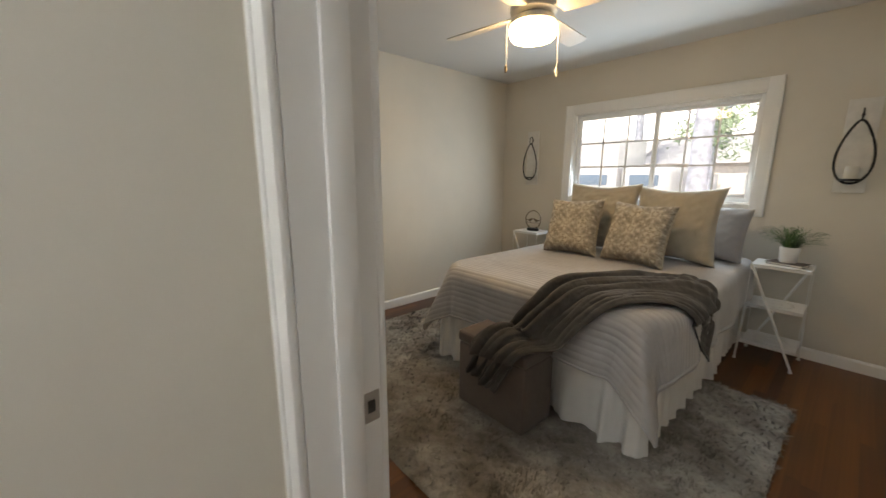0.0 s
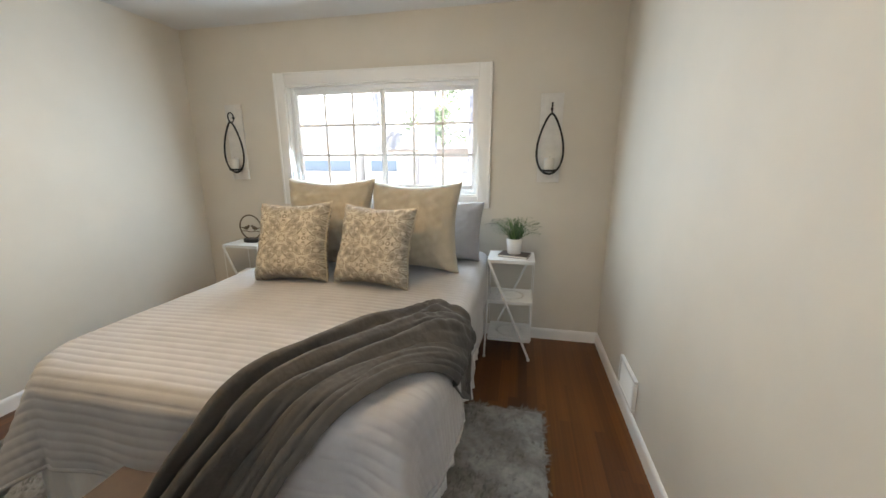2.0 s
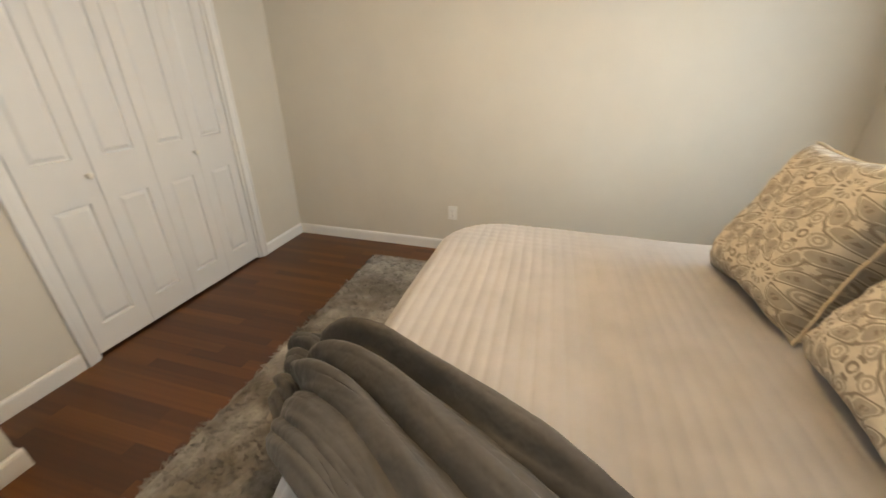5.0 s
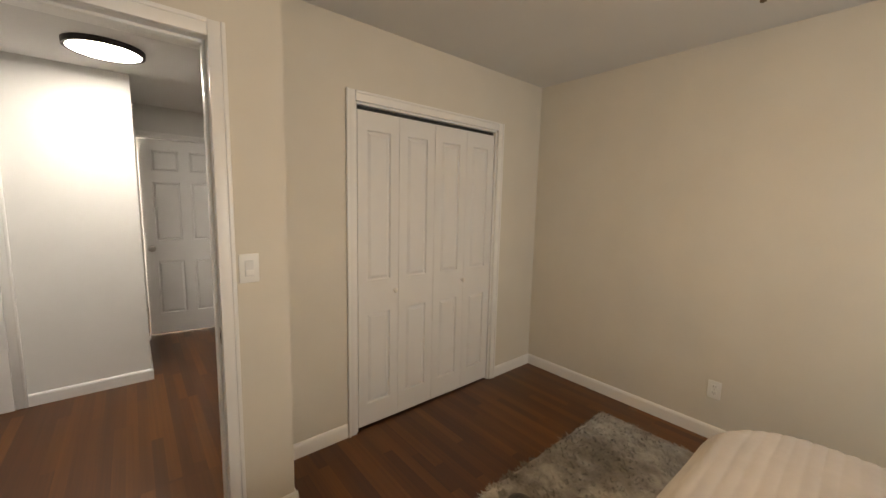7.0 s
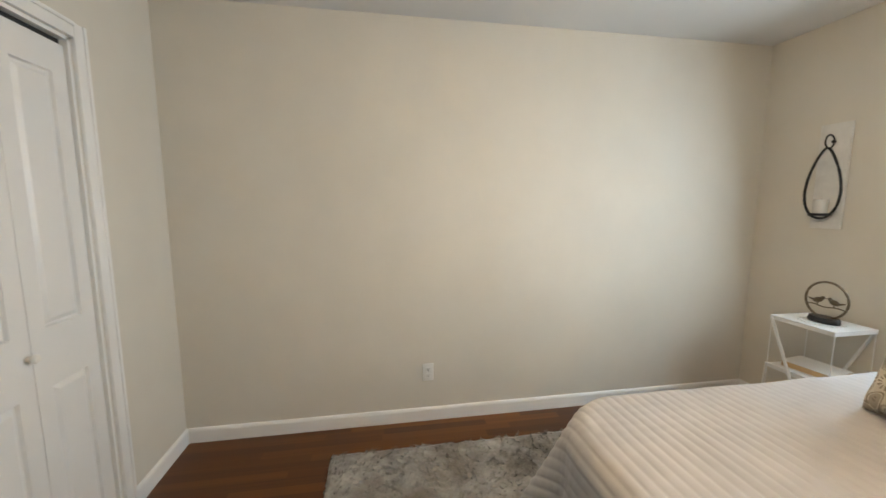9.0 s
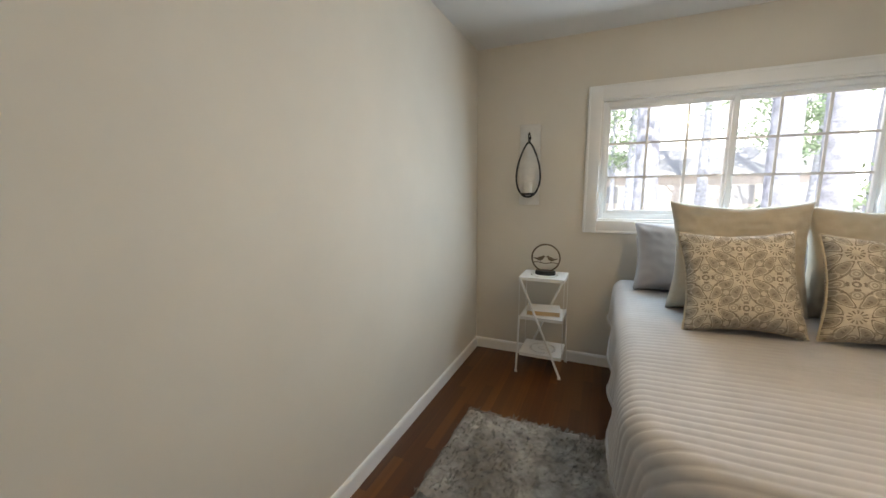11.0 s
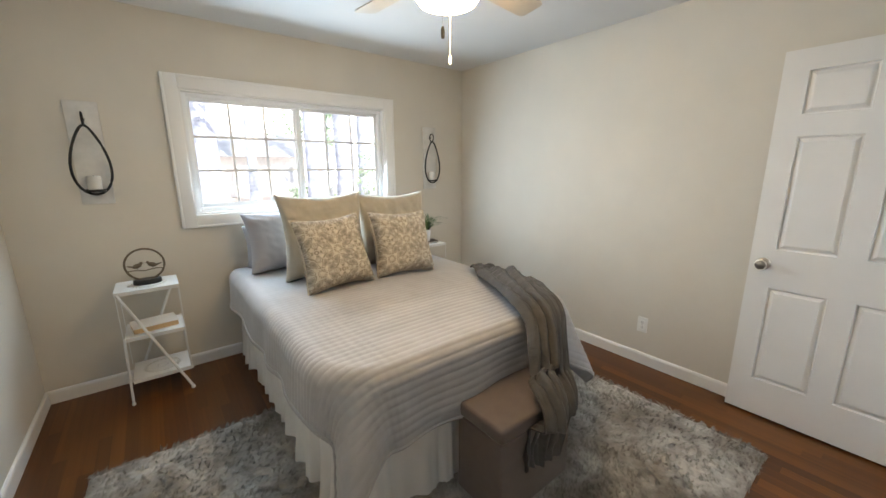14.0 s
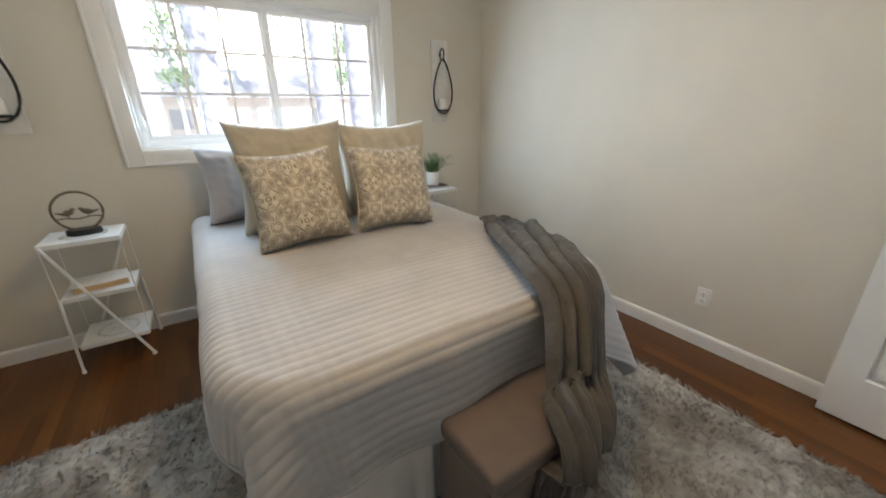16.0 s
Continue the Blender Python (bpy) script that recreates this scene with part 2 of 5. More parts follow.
# ---- window ----
win = thing("window_1", "white vinyl sliding window with grid bars and white casing", "window", kind="structure")
casing(win, WX0, WX1, WZ1, D, -1, w=0.092, z0=WZ0, t=0.02, bottom=True)
bm = bmesh.new()
for a in ((WX0, WX0 + 0.012, WZ0 + 0.012, WZ1 - 0.012), (WX1 - 0.012, WX1, WZ0 + 0.012, WZ1 - 0.012), (WX0, WX1, WZ1 - 0.012, WZ1), (WX0, WX1, WZ0, WZ0 + 0.012)):
    box(bm, a[0], a[1], D - 0.004, D + 0.14, a[2], a[3])
part("jamb_liner", bm, m_trim, win)
fx0, fx1, fz0, fz1 = WX0 + 0.012, WX1 - 0.012, WZ0 + 0.012, WZ1 - 0.012
bm = bmesh.new()
for a in ((fx0, fx0 + 0.03, fz0, fz1), (fx1 - 0.03, fx1, fz0, fz1), (fx0 + 0.03, fx1 - 0.03, fz1 - 0.03, fz1), (fx0 + 0.03, fx1 - 0.03, fz0, fz0 + 0.035)):
    soft_box(bm, a[0], a[1], D + 0.045, D + 0.12, a[2], a[3], 0.003)
part("window_frame", bm, m_vinyl, win, smooth=True)
mid = (fx0 + fx1) / 2 + 0.005
for k, (sx0, sx1, sy) in enumerate(((fx0 + 0.012, mid + 0.028, D + 0.058), (mid - 0.022, fx1 - 0.012, D + 0.088))):
    sz0, sz1 = fz0 + 0.022, fz1 - 0.018
    bm = bmesh.new()
    s = 0.036
    for a in ((sx0, sx0 + s, sz0, sz1), (sx1 - s, sx1, sz0, sz1), (sx0 + s, sx1 - s, sz1 - s, sz1), (sx0 + s, sx1 - s, sz0, sz0 + s + 0.004)):
        soft_box(bm, a[0], a[1], sy, sy + 0.028, a[2], a[3], 0.003)
    sash = part("sash", bm, m_vinyl, win, smooth=True)
    gx0, gx1, gz0, gz1 = sx0 + s, sx1 - s, sz0 + s + 0.004, sz1 - s
    for i in (1, 2):
        bm = bmesh.new()
        x = gx0 + (gx1 - gx0) * i / 3
        box(bm, x - 0.008, x + 0.008, sy + 0.010, sy + 0.018, gz0, gz1)
        part("grid_bar", bm, m_vinyl, sash)
        bm = bmesh.new()
        z = gz0 + (gz1 - gz0) * i / 3
        box(bm, gx0, gx1, sy + 0.0095, sy + 0.0185, z - 0.008, z + 0.008)
        part("grid_bar", bm, m_vinyl, sash)
    bm = bmesh.new()
    box(bm, gx0 - 0.004, gx1 + 0.004, sy + 0.004, sy + 0.007, gz0 - 0.004, gz1 + 0.004)
    pane = part("pane", bm, m_glass, sash)
    pane.visible_shadow = False
    if k == 0:
        bm = bmesh.new()
        soft_box(bm, sx1 - 0.026, sx1 - 0.012, sy - 0.012, sy, 1.50, 1.58, 0.003)
        part("latch", bm, m_vinyl, sash, "small white plastic sash latch", smooth=True)

# ---- panelled doors ----
def rect_loft(bm, rects):
    """Nested rectangles (x0, x1, z0, z1, y), joined ring by ring, the last one filled."""
    rings = [[bm.verts.new(p) for p in ((a, y, c), (b, y, c), (b, y, d), (a, y, d))] for a, b, c, d, y in rects]
    for p, q in zip(rings, rings[1:]):
        for k in range(4):
            bm.faces.new((p[k], p[(k + 1) % 4], q[(k + 1) % 4], q[k]))
    bm.faces.new(rings[-1])


def panelled(bm, w, h, t, cols, rows):
    """A moulded door slab from (0, -t/2, 0) to (w, t/2, h), with raised panels at cols x rows on both faces."""
    xs = sorted({0, w, *[v for c in cols for v in c]})
    zs = sorted({0, h, *[v for r in rows for v in r]})
    for side in (1, -1):
        y = side * t / 2
        for i in range(len(xs) - 1):
            for j in range(len(zs) - 1):
                a, b, c, d = xs[i], xs[i + 1], zs[j], zs[j + 1]
                if any(abs(a - p) < 1e-6 for p, q in cols) and any(abs(c - p) < 1e-6 for p, q in rows):
                    rings = [(a, b, c, d, y)]
                    for ins, dep in ((0.004, 0.013), (0.010, 0.0140), (0.027, 0.002), (0.031, 0.0015)):
                        rings.append((a + ins, b - ins, c + ins, d - ins, y - side * dep))
                    rect_loft(bm, rings)
                else:
                    bm.faces.new([bm.verts.new(p) for p in ((a, y, c), (b, y, c), (b, y, d), (a, y, d))])
    for a, b in (((0, 0), (w, 0)), ((w, 0), (w, h)), ((w, h), (0, h)), ((0, h), (0, 0))):
        bm.faces.new([bm.verts.new(p) for p in ((a[0], -t / 2, a[1]), (b[0], -t / 2, b[1]), (b[0], t / 2, b[1]), (a[0], t / 2, a[1]))])
    bmesh.ops.remove_doubles(bm, verts=bm.verts[:], dist=1e-5)


m_nickel = simple("brushed_nickel", (0.42, 0.39, 0.36), 0.28, 1.0, vary=0.05, scale=30.0)
SIX_COLS = [(0.105, 0.345), (0.445, 0.685)]
SIX_ROWS = [(0.22, 0.78), (1.00, 1.60), (1.71, 1.92)]


def knob(parent, m, material=None):
    bm = bmesh.new()
    lathe(bm, [(0.033, 0), (0.033, 0.004), (0.028, 0.009), (0.013, 0.012), (0.011, 0.030), (0.018, 0.036), (0.026, 0.044), (0.028, 0.054), (0.024, 0.063), (0.012, 0.067), (0.0, 0.068)], 24)
    bm.transform(m)
    return part("door_knob", bm, material or m_nickel, parent, "round brushed nickel door knob", smooth=True)


def six_panel(name, label, w, m):
    d = thing(name, label, "door", m, kind="structure")
    bm = bmesh.new()
    k = w / 0.79
    panelled(bm, w, 2.025, 0.035, [(a * k, b * k) for a, b in SIX_COLS], SIX_ROWS)
    part("leaf", bm, m_door, d)
    for side in (1, -1):
        knob(d, Matrix.Translation((w - 0.062, side * 0.0175, 0.915)) @ Matrix.Rotation(radians(-90 * side), 4, 'X'))
    bm = bmesh.new()
    box(bm, w, w + 0.0015, -0.012, 0.012, 0.885, 0.945)
    part("latch_plate", bm, m_nickel, d)
    for z in (0.2, 1.0, 1.8):
        bm = bmesh.new()
        rod(bm, (-0.004, -0.021, z), (-0.004, -0.021, z + 0.09), 0.006)
        part("hinge", bm, m_nickel, d, smooth=True)
    return d


six_panel("door_1", "open white six-panel door with a nickel knob", 0.785, pose(3.392, 0.352, 0.012, 0, 0, 90))
frame1 = thing("doorway_1", "white painted door casing and jamb of the bedroom", "doorway", kind="structure")
casing(frame1, DX0, DX1, DZ, YB, 1)
casing(frame1, DX0, DX1, DZ, YH, -1)
bm = bmesh.new()
box(bm, DX0 - 0.018, DX0, YH, YB, 0, DZ)
box(bm, DX1, DX1 + 0.018, YH, YB, 0, DZ)
box(bm, DX0 - 0.018, DX1 + 0.018, YH, YB, DZ, DZ + 0.018)
part("jamb", bm, m_trim, frame1)
bm = bmesh.new()
soft_box(bm, DX0, DX0 + 0.011, YB - 0.09, YB - 0.042, 0, DZ, 0.002)
soft_box(bm, DX1 - 0.011, DX1, YB - 0.09, YB - 0.042, 0, DZ, 0.002)
soft_box(bm, DX0 + 0.011, DX1 - 0.011, YB - 0.09, YB - 0.042, DZ - 0.011, DZ, 0.002)
part("door_stop", bm, m_trim, frame1, smooth=True)
bm = bmesh.new()
box(bm, DX0, DX0 + 0.0016, YB - 0.040, YB - 0.004, 0.872, 0.936)
strike = part("strike_plate", bm, m_nickel, frame1, "nickel strike plate let into the jamb")
bm = bmesh.new()
box(bm, DX0 + 0.001, DX0 + 0.0022, YB - 0.030, YB - 0.014, 0.892, 0.918)
part("strike_hole", bm, m_dark, strike)

# ---- closet ----
frame2 = thing("closet_frame", "white painted casing round the closet opening", "doorway", kind="structure")
casing(frame2, CX0, CX1, CZ, 0.0, 1)
bm = bmesh.new()
box(bm, CX0 - 0.001, CX0 + 0.014, -T, -0.001, 0, CZ)
box(bm, CX1 - 0.014, CX1 + 0.001, -T, -0.001, 0, CZ)
box(bm, CX0 - 0.001, CX1 + 0.001, -T, -0.001, CZ - 0.014, CZ + 0.001)
part("jamb", bm, m_trim, frame2)
bm = bmesh.new()
box(bm, CX0 + 0.014, CX1 - 0.014, -0.065, -0.030, CZ - 0.035, CZ - 0.0142)
part("track", bm, m_dark, frame2, "dark steel bifold door track")
LW = (CX1 - CX0 - 0.040) / 4
bm = bmesh.new()
panelled(bm, LW - 0.003, 1.975, 0.032, [(0.062, LW - 0.065)], [(0.145, 0.745), (0.955, 1.865)])
bmesh.ops.recalc_face_normals(bm, faces=bm.faces[:])
leaf_mesh = bpy.data.meshes.new("leaf")
bm.to_mesh(leaf_mesh)
bm.free()
leaf_mesh.materials.append(m_door)
m_knobwhite = simple("white_knob", (0.80, 0.76, 0.70), 0.3)
for k in range(2):
    cd = thing("closet_door", "white raised-panel bifold closet door, closed", "closet door", group="closet doors")
    for j in range(2):
        x = CX0 + 0.019 + LW * (2 * k + j)
        leaf = piece("door_leaf", leaf_mesh, cd, pose(x, -0.030 + 0.003 * j, 0.016, 0, 0, 0.5 if j == 0 else -0.4))
        if (k, j) in ((1, 1), (0, 1)):
            kx = 0.033 if k else 0.018
            bm = bmesh.new()
            lathe(bm, [(0.008, 0), (0.007, 0.012), (0.014, 0.018), (0.0165, 0.026), (0.012, 0.033), (0.0, 0.035)], 20)
            bm.transform(Matrix.Translation((kx, 0.016, 0.875)) @ Matrix.Rotation(radians(-90), 4, 'X'))
            part("closet_knob", bm, m_knobwhite, leaf, "small round white knob", smooth=True)

# ---- hall ----
six_panel("door_2", "white six-panel hall door standing ajar", 0.755, pose(1.935, HY2 - 0.03, 0.012, 0, 0, -9))
frame3 = thing("doorway_2", "white painted casing of the far hall door", "doorway", kind="structure")
casing(frame3, 1.93, 2.69, 2.04, HY2, 1)
frame4 = thing("doorway_3", "white painted door casing in the hall", "doorway", kind="structure")
casing(frame4, 3.45, 4.20, 2.04, HY, 1)
bm = bmesh.new()
panelled(bm, 0.75, 2.03, 0.035, [(0.1, 0.33), (0.42, 0.65)], SIX_ROWS)
bm.transform(Matrix.Translation((3.45, HY + 0.02, 0.005)))
part("leaf", bm, m_door, frame4)
bm = bmesh.new()
box(bm, 1.4, 3.0, HY2 - T - 1.4, HY2 - T - 1.28, 0, H)
box(bm, 1.40, 1.52, HY2 - T - 1.28, HY2 - T, 0, H)
box(bm, 2.88, 3.0, HY2 - T - 1.28, HY2 - T, 0, H)
structure("wall_far_room", bm, m_hallwall, "plain light wall seen past the far door", "wall")

# ---- floor boards ----
m_wood, n, l, b = nodes_of("oak_strip")
oi = n.new("ShaderNodeObjectInfo")
isl = n.new("ShaderNodeNewGeometry")
rnd = n.new("ShaderNodeMath")
rnd.operation = 'ADD'
l.new(oi.outputs["Random"], rnd.inputs[0])
l.new(isl.outputs["Random Per Island"], rnd.inputs[1])
fr1 = n.new("ShaderNodeMath")
fr1.operation = 'FRACT'
l.new(rnd.outputs[0], fr1.inputs[0])
tc = n.new("ShaderNodeTexCoord")
off = n.new("ShaderNodeVectorMath")
off.operation = 'MULTIPLY_ADD'
comb = n.new("ShaderNodeCombineXYZ")
l.new(fr1.outputs[0], comb.inputs[0])
l.new(fr1.outputs[0], comb.inputs[1])
off.inputs[1].default_value = (7.0, 13.0, 0.0)
l.new(comb.outputs[0], off.inputs[0])
l.new(tc.outputs["Object"], off.inputs[2])
mp = n.new("ShaderNodeMapping")
mp.inputs["Scale"].default_value = (1.0, 0.012, 1.0)
l.new(off.outputs[0], mp.inputs[0])
grain = n.new("ShaderNodeTexNoise")
grain.inputs["Scale"].default_value, grain.inputs["Detail"].default_value, grain.inputs["Roughness"].default_value = 75.0, 2.0, 0.5
l.new(mp.outputs[0], grain.inputs["Vector"])
mp2 = n.new("ShaderNodeMapping")
mp2.inputs["Scale"].default_value = (1.0, 0.035, 1.0)
l.new(off.outputs[0], mp2.inputs[0])
cloud = n.new("ShaderNodeTexNoise")
cloud.inputs["Scale"].default_value, cloud.inputs["Detail"].default_value = 9.0, 3.0
l.new(mp2.outputs[0], cloud.inputs["Vector"])
base = ramp(n, l, fr1.outputs[0], [(0.0, (0.076, 0.024, 0.004)), (0.35, (0.102, 0.033, 0.005)), (0.7, (0.126, 0.043, 0.007)), (1.0, (0.168, 0.060, 0.010))])
g1 = ramp(n, l, grain.outputs[0], [(0.30, (0.80, 0.77, 0.74)), (0.68, (1.04, 1.04, 1.04))])
g2 = ramp(n, l, cloud.outputs[0], [(0.30, (0.80, 0.78, 0.74)), (0.70, (1.12, 1.10, 1.06))])
mul = n.new("ShaderNodeMixRGB")
mul.blend_type = 'MULTIPLY'
mul.inputs[0].default_value = 1.0
l.new(base, mul.inputs[1])
l.new(g1, mul.inputs[2])
mul2 = n.new("ShaderNodeMixRGB")
mul2.blend_type = 'MULTIPLY'
mul2.inputs[0].default_value = 1.0
l.new(mul.outputs[0], mul2.inputs[1])
l.new(g2, mul2.inputs[2])
l.new(mul2.outputs[0], b.inputs["Base Color"])
b.inputs["Roughness"].default_value = 0.28
b.inputs["Specular IOR Level"].default_value = 0.5
b.inputs["Coat Weight"].default_value = 0.0


# ================= bed =================
BX0, BX1, BY0, BY1, BZ = 1.152, 2.545, 1.770, 3.72, 0.722
m_white_cloth = simple("white_cotton", (0.72, 0.71, 0.69), 0.9, vary=0.03, scale=5.0, bump_scale=500.0, bump_dist=0.0006, sheen=0.15)
m_wooddark = simple("dark_wood", (0.05, 0.03, 0.02), 0.5)

bed = thing("bed", "made-up queen bed with white mattress and box spring", "bed")
bm = bmesh.new()
soft_box(bm, BX0 + 0.02, BX1 - 0.02, BY0 + 0.03, BY1, 0.42, BZ - 0.012, 0.05, 4)
part("mattress", bm, m_white_cloth, bed, smooth=True)
bm = bmesh.new()
soft_box(bm, BX0 + 0.02, BX1 - 0.02, BY0 + 0.03, BY1, 0.20, 0.416, 0.02, 2)
part("box_spring", bm, m_white_cloth, bed, smooth=True)
for x in (BX0 + 0.10, BX1 - 0.10):
    for y in (BY0 + 0.15, BY1 - 0.10):
        bm = bmesh.new()
        rod(bm, (x, y, 0.018), (x, y, 0.202), 0.025, 12)
        part("leg", bm, m_wooddark, bed, smooth=True)


def grid_mesh(name, P, material, parent=None, label="", uv=False):
    """A mesh from an array of points, rows by columns."""
    h, w = P.shape[:2]
    idx = np.arange(h * w).reshape(h, w)
    quads = np.stack([idx[:-1, :-1], idx[:-1, 1:], idx[1:, 1:], idx[1:, :-1]], -1).reshape(-1, 4)
    me = bpy.data.meshes.new(name)
    me.from_pydata(P.reshape(-1, 3).tolist(), [], quads.tolist())
    me.materials.append(material)
    me.polygons.foreach_set("use_smooth", [True] * len(me.polygons))
    if uv:
        u = np.stack(np.meshgrid(np.linspace(0, 1, w), np.linspace(0, 1, h)), -1).reshape(-1, 2)
        layer = me.uv_layers.new(name="UVMap")
        loops = np.zeros(len(me.loops), dtype=np.int32)
        me.loops.foreach_get("vertex_index", loops)
        layer.data.foreach_set("uv", u[loops].reshape(-1))
    ob = new(name, me)
    if parent is not None:
        ob.parent = parent
    if label:
        tagged(ob, label)
    return ob


def normals(P):
    du = np.gradient(P, axis=1)
    dv = np.gradient(P, axis=0)
    nn = np.cross(du, dv)
    return nn / np.maximum(np.linalg.norm(nn, axis=-1, keepdims=True), 1e-9)


def smooth_noise(x, y, seed, scale):
    """Sum of a few slanted waves, a cheap smooth noise on arrays."""
    r = np.random.RandomState(seed)
    out = 0
    for _ in range(6):
        a, f, p = r.uniform(0, 6.283), scale * r.uniform(0.6, 1.7), r.uniform(0, 6.283)
        out = out + np.sin((x * np.cos(a) + y * np.sin(a)) * f * 6.283 + p)
    return out / 6


def bed_drape(X, Y, lift=0.0, flare=0.06, corner=0.26, r=0.075):
    """Lays flat cloth at plan coordinates X, Y over the bed: past the edges it bends round and hangs."""
    rc = 0.21                         # plan radius of the corners
    cx, cy = np.clip(X, BX0 + rc, BX1 - rc), np.maximum(Y, BY0 + rc)
    ex, ey = X - cx, Y - cy
    e0 = (np.abs(ex) ** 2.2 + np.abs(ey) ** 2.2) ** (1 / 2.2)
    e = np.maximum(0, e0 - rc)
    en = np.maximum(np.hypot(ex, ey), 1e-9)
    nx, ny = ex / en, ey / en
    cx, cy = cx + nx * np.minimum(e0, rc), cy + ny * np.minimum(e0, rc)
    q = np.minimum(e / r, np.pi / 2)
    drop = r * (1 - np.cos(q)) + np.maximum(0, e - r * np.pi / 2)
    both = (2 * np.abs(nx * ny))
    both = both * (e > 0)
    # at a corner the spare cloth stands out in one ridge with a hollow on either side
    turn = np.arctan2(np.abs(nx), np.abs(ny))
    ridge = np.exp(-((turn - 0.62) / 0.20) ** 2) - 0.55 * np.exp(-((turn - 1.05) / 0.20) ** 2) - 0.45 * np.exp(-((turn - 0.22) / 0.16) ** 2)
    out = (r + lift) * np.sin(q) + (flare + corner * (0.45 * both ** 1.5 + 1.2 * ridge * both ** 0.6)) * np.maximum(0, drop - 0.05)
    Z = BZ + lift * np.cos(q) - drop
    # a mattress is fuller in the middle
    full = 0.018 * np.clip((X - BX0) * (BX1 - X) / 0.5, 0, 1) * np.clip((Y - BY0) / 0.6, 0, 1)
    return cx + nx * out, cy + ny * out, Z + full, e, nx, ny


HANG = 0.385
WEST = 0.315                          # the quilt hangs less on the west side
gx = np.arange(BX0 - WEST, BX1 + HANG + 0.001, 0.0105)
gy = np.arange(BY0 - HANG + 0.01, BY1 - 0.02, 0.0048)
X, Y = np.meshgrid(gx, gy)
PX, PY, PZ, E, NX, NY = bed_drape(X, Y)
fold = np.clip((E - 0.08) / 0.3, 0, 1)
wave = 0.016 * np.sin(Y * 13.0 + 1.2 * np.sin(Y * 5)) * np.abs(NX) + 0.015 * np.sin(X * 11.0 + 1.0 + np.sin(X * 4)) * np.abs(NY)
PX = PX + NX * wave * fold
PY = PY + NY * wave * fold
P = np.stack([PX, PY, PZ], -1)
N = normals(P)
SP = 0.036
ridge = np.abs(np.sin(np.pi * (Y + 0.004 * smooth_noise(X, Y, 3, 1.2)) / SP)) ** 0.55
edge = np.minimum(X - (BX0 - WEST), BX1 + HANG - X)
cross = np.abs(np.sin(np.pi * X / 0.042)) ** 0.4
near = np.clip((0.58 - edge) / 0.06, 0, 1)
quilt_h = (0.0013 + 0.0034 * np.clip((2.75 - Y) / 0.7, 0, 1)) * ridge * (1 - 0.55 * near * (1 - cross)) + 0.004 * smooth_noise(X, Y, 5, 2.2)
P = P + N * quilt_h[..., None]
m_quilt, n, l, b = nodes_of("quilt_cotton")
tx = noise_node(n, l, 9.0, 4.0)
l.new(ramp(n, l, tx.outputs[0], [(0.3, (0.38, 0.37, 0.375)), (0.7, (0.44, 0.43, 0.435))]), b.inputs["Base Color"])
b.inputs["Roughness"].default_value = 0.72
b.inputs["Sheen Weight"].default_value = 0.25
bump(n, l, b, noise_node(n, l, 420.0, 2.0).outputs[0], 0.25, 0.0008)
quilt = grid_mesh("quilt", P, m_quilt)
md = quilt.modifiers.new("thick", "SOLIDIFY")
md.thickness, md.offset = 0.010, -1.0
bm = bmesh.new()
tube(bm, [Vector(p) for p in P[::5, 2]], 0.007, 6)
tube(bm, [Vector(p) for p in P[::5, -3]], 0.007, 6)
tube(bm, [Vector(p) for p in P[2, ::4]], 0.007, 6)
part("binding", bm, m_quilt, quilt, "narrow stitched grey edge binding", smooth=True)
tagged(quilt, "light grey channel-stitched quilt draped over the bed", "quilt")

# ---- bed skirt: pleated cloth round three sides ----
def skirt_panel(a, b, seed, out):
    a, b, out = np.array(a), np.array(b), np.array(out)
    L = np.linalg.norm(b - a)
    ncol, nrow = int(L / 0.006), 14
    s = np.linspace(0, L, ncol)[None, :]
    v = np.linspace(0, 1, nrow)[:, None]
    ph = s * 6.283 / 0.15 + 1.6 * np.sin(s * 6.1 + seed) + 0.9 * np.sin(s * 15.7 + 2 * seed)
    amp = (0.004 + 0.026 * v ** 1.2) * (0.75 + 0.4 * np.sin(s * 4.3 + seed))
    off = amp * (np.sin(ph) + 0.35 * np.sin(2.3 * ph + seed)) + 0.012 * v
    z = 0.455 - v * (0.432 + 0.012 * np.sin(s * 9 + seed))
    base = a[None, None, :] + (b - a)[None, None, :] * (s / L)[..., None]
    P = np.zeros((nrow, ncol, 3))
    P[..., :2] = base + out[None, None, :] * off[..., None]
    P[..., 2] = z
    return P


skirt = thing("bed_skirt", "white gathered cotton bed skirt hanging to the rug", "bed skirt")
for a, b_, sd, o in (((BX0 - 0.012, BY1), (BX0 - 0.012, BY0 - 0.030), 1.0, (-1, 0)), ((BX0 - 0.034, BY0 - 0.012), (BX1 + 0.034, BY0 - 0.012), 2.3, (0, -1)),
                     ((BX1 + 0.012, BY0 - 0.030), (BX1 + 0.012, BY1), 3.1, (1, 0))):
    grid_mesh("skirt_panel", skirt_panel(a, b_, sd, o), m_white_cloth, skirt)

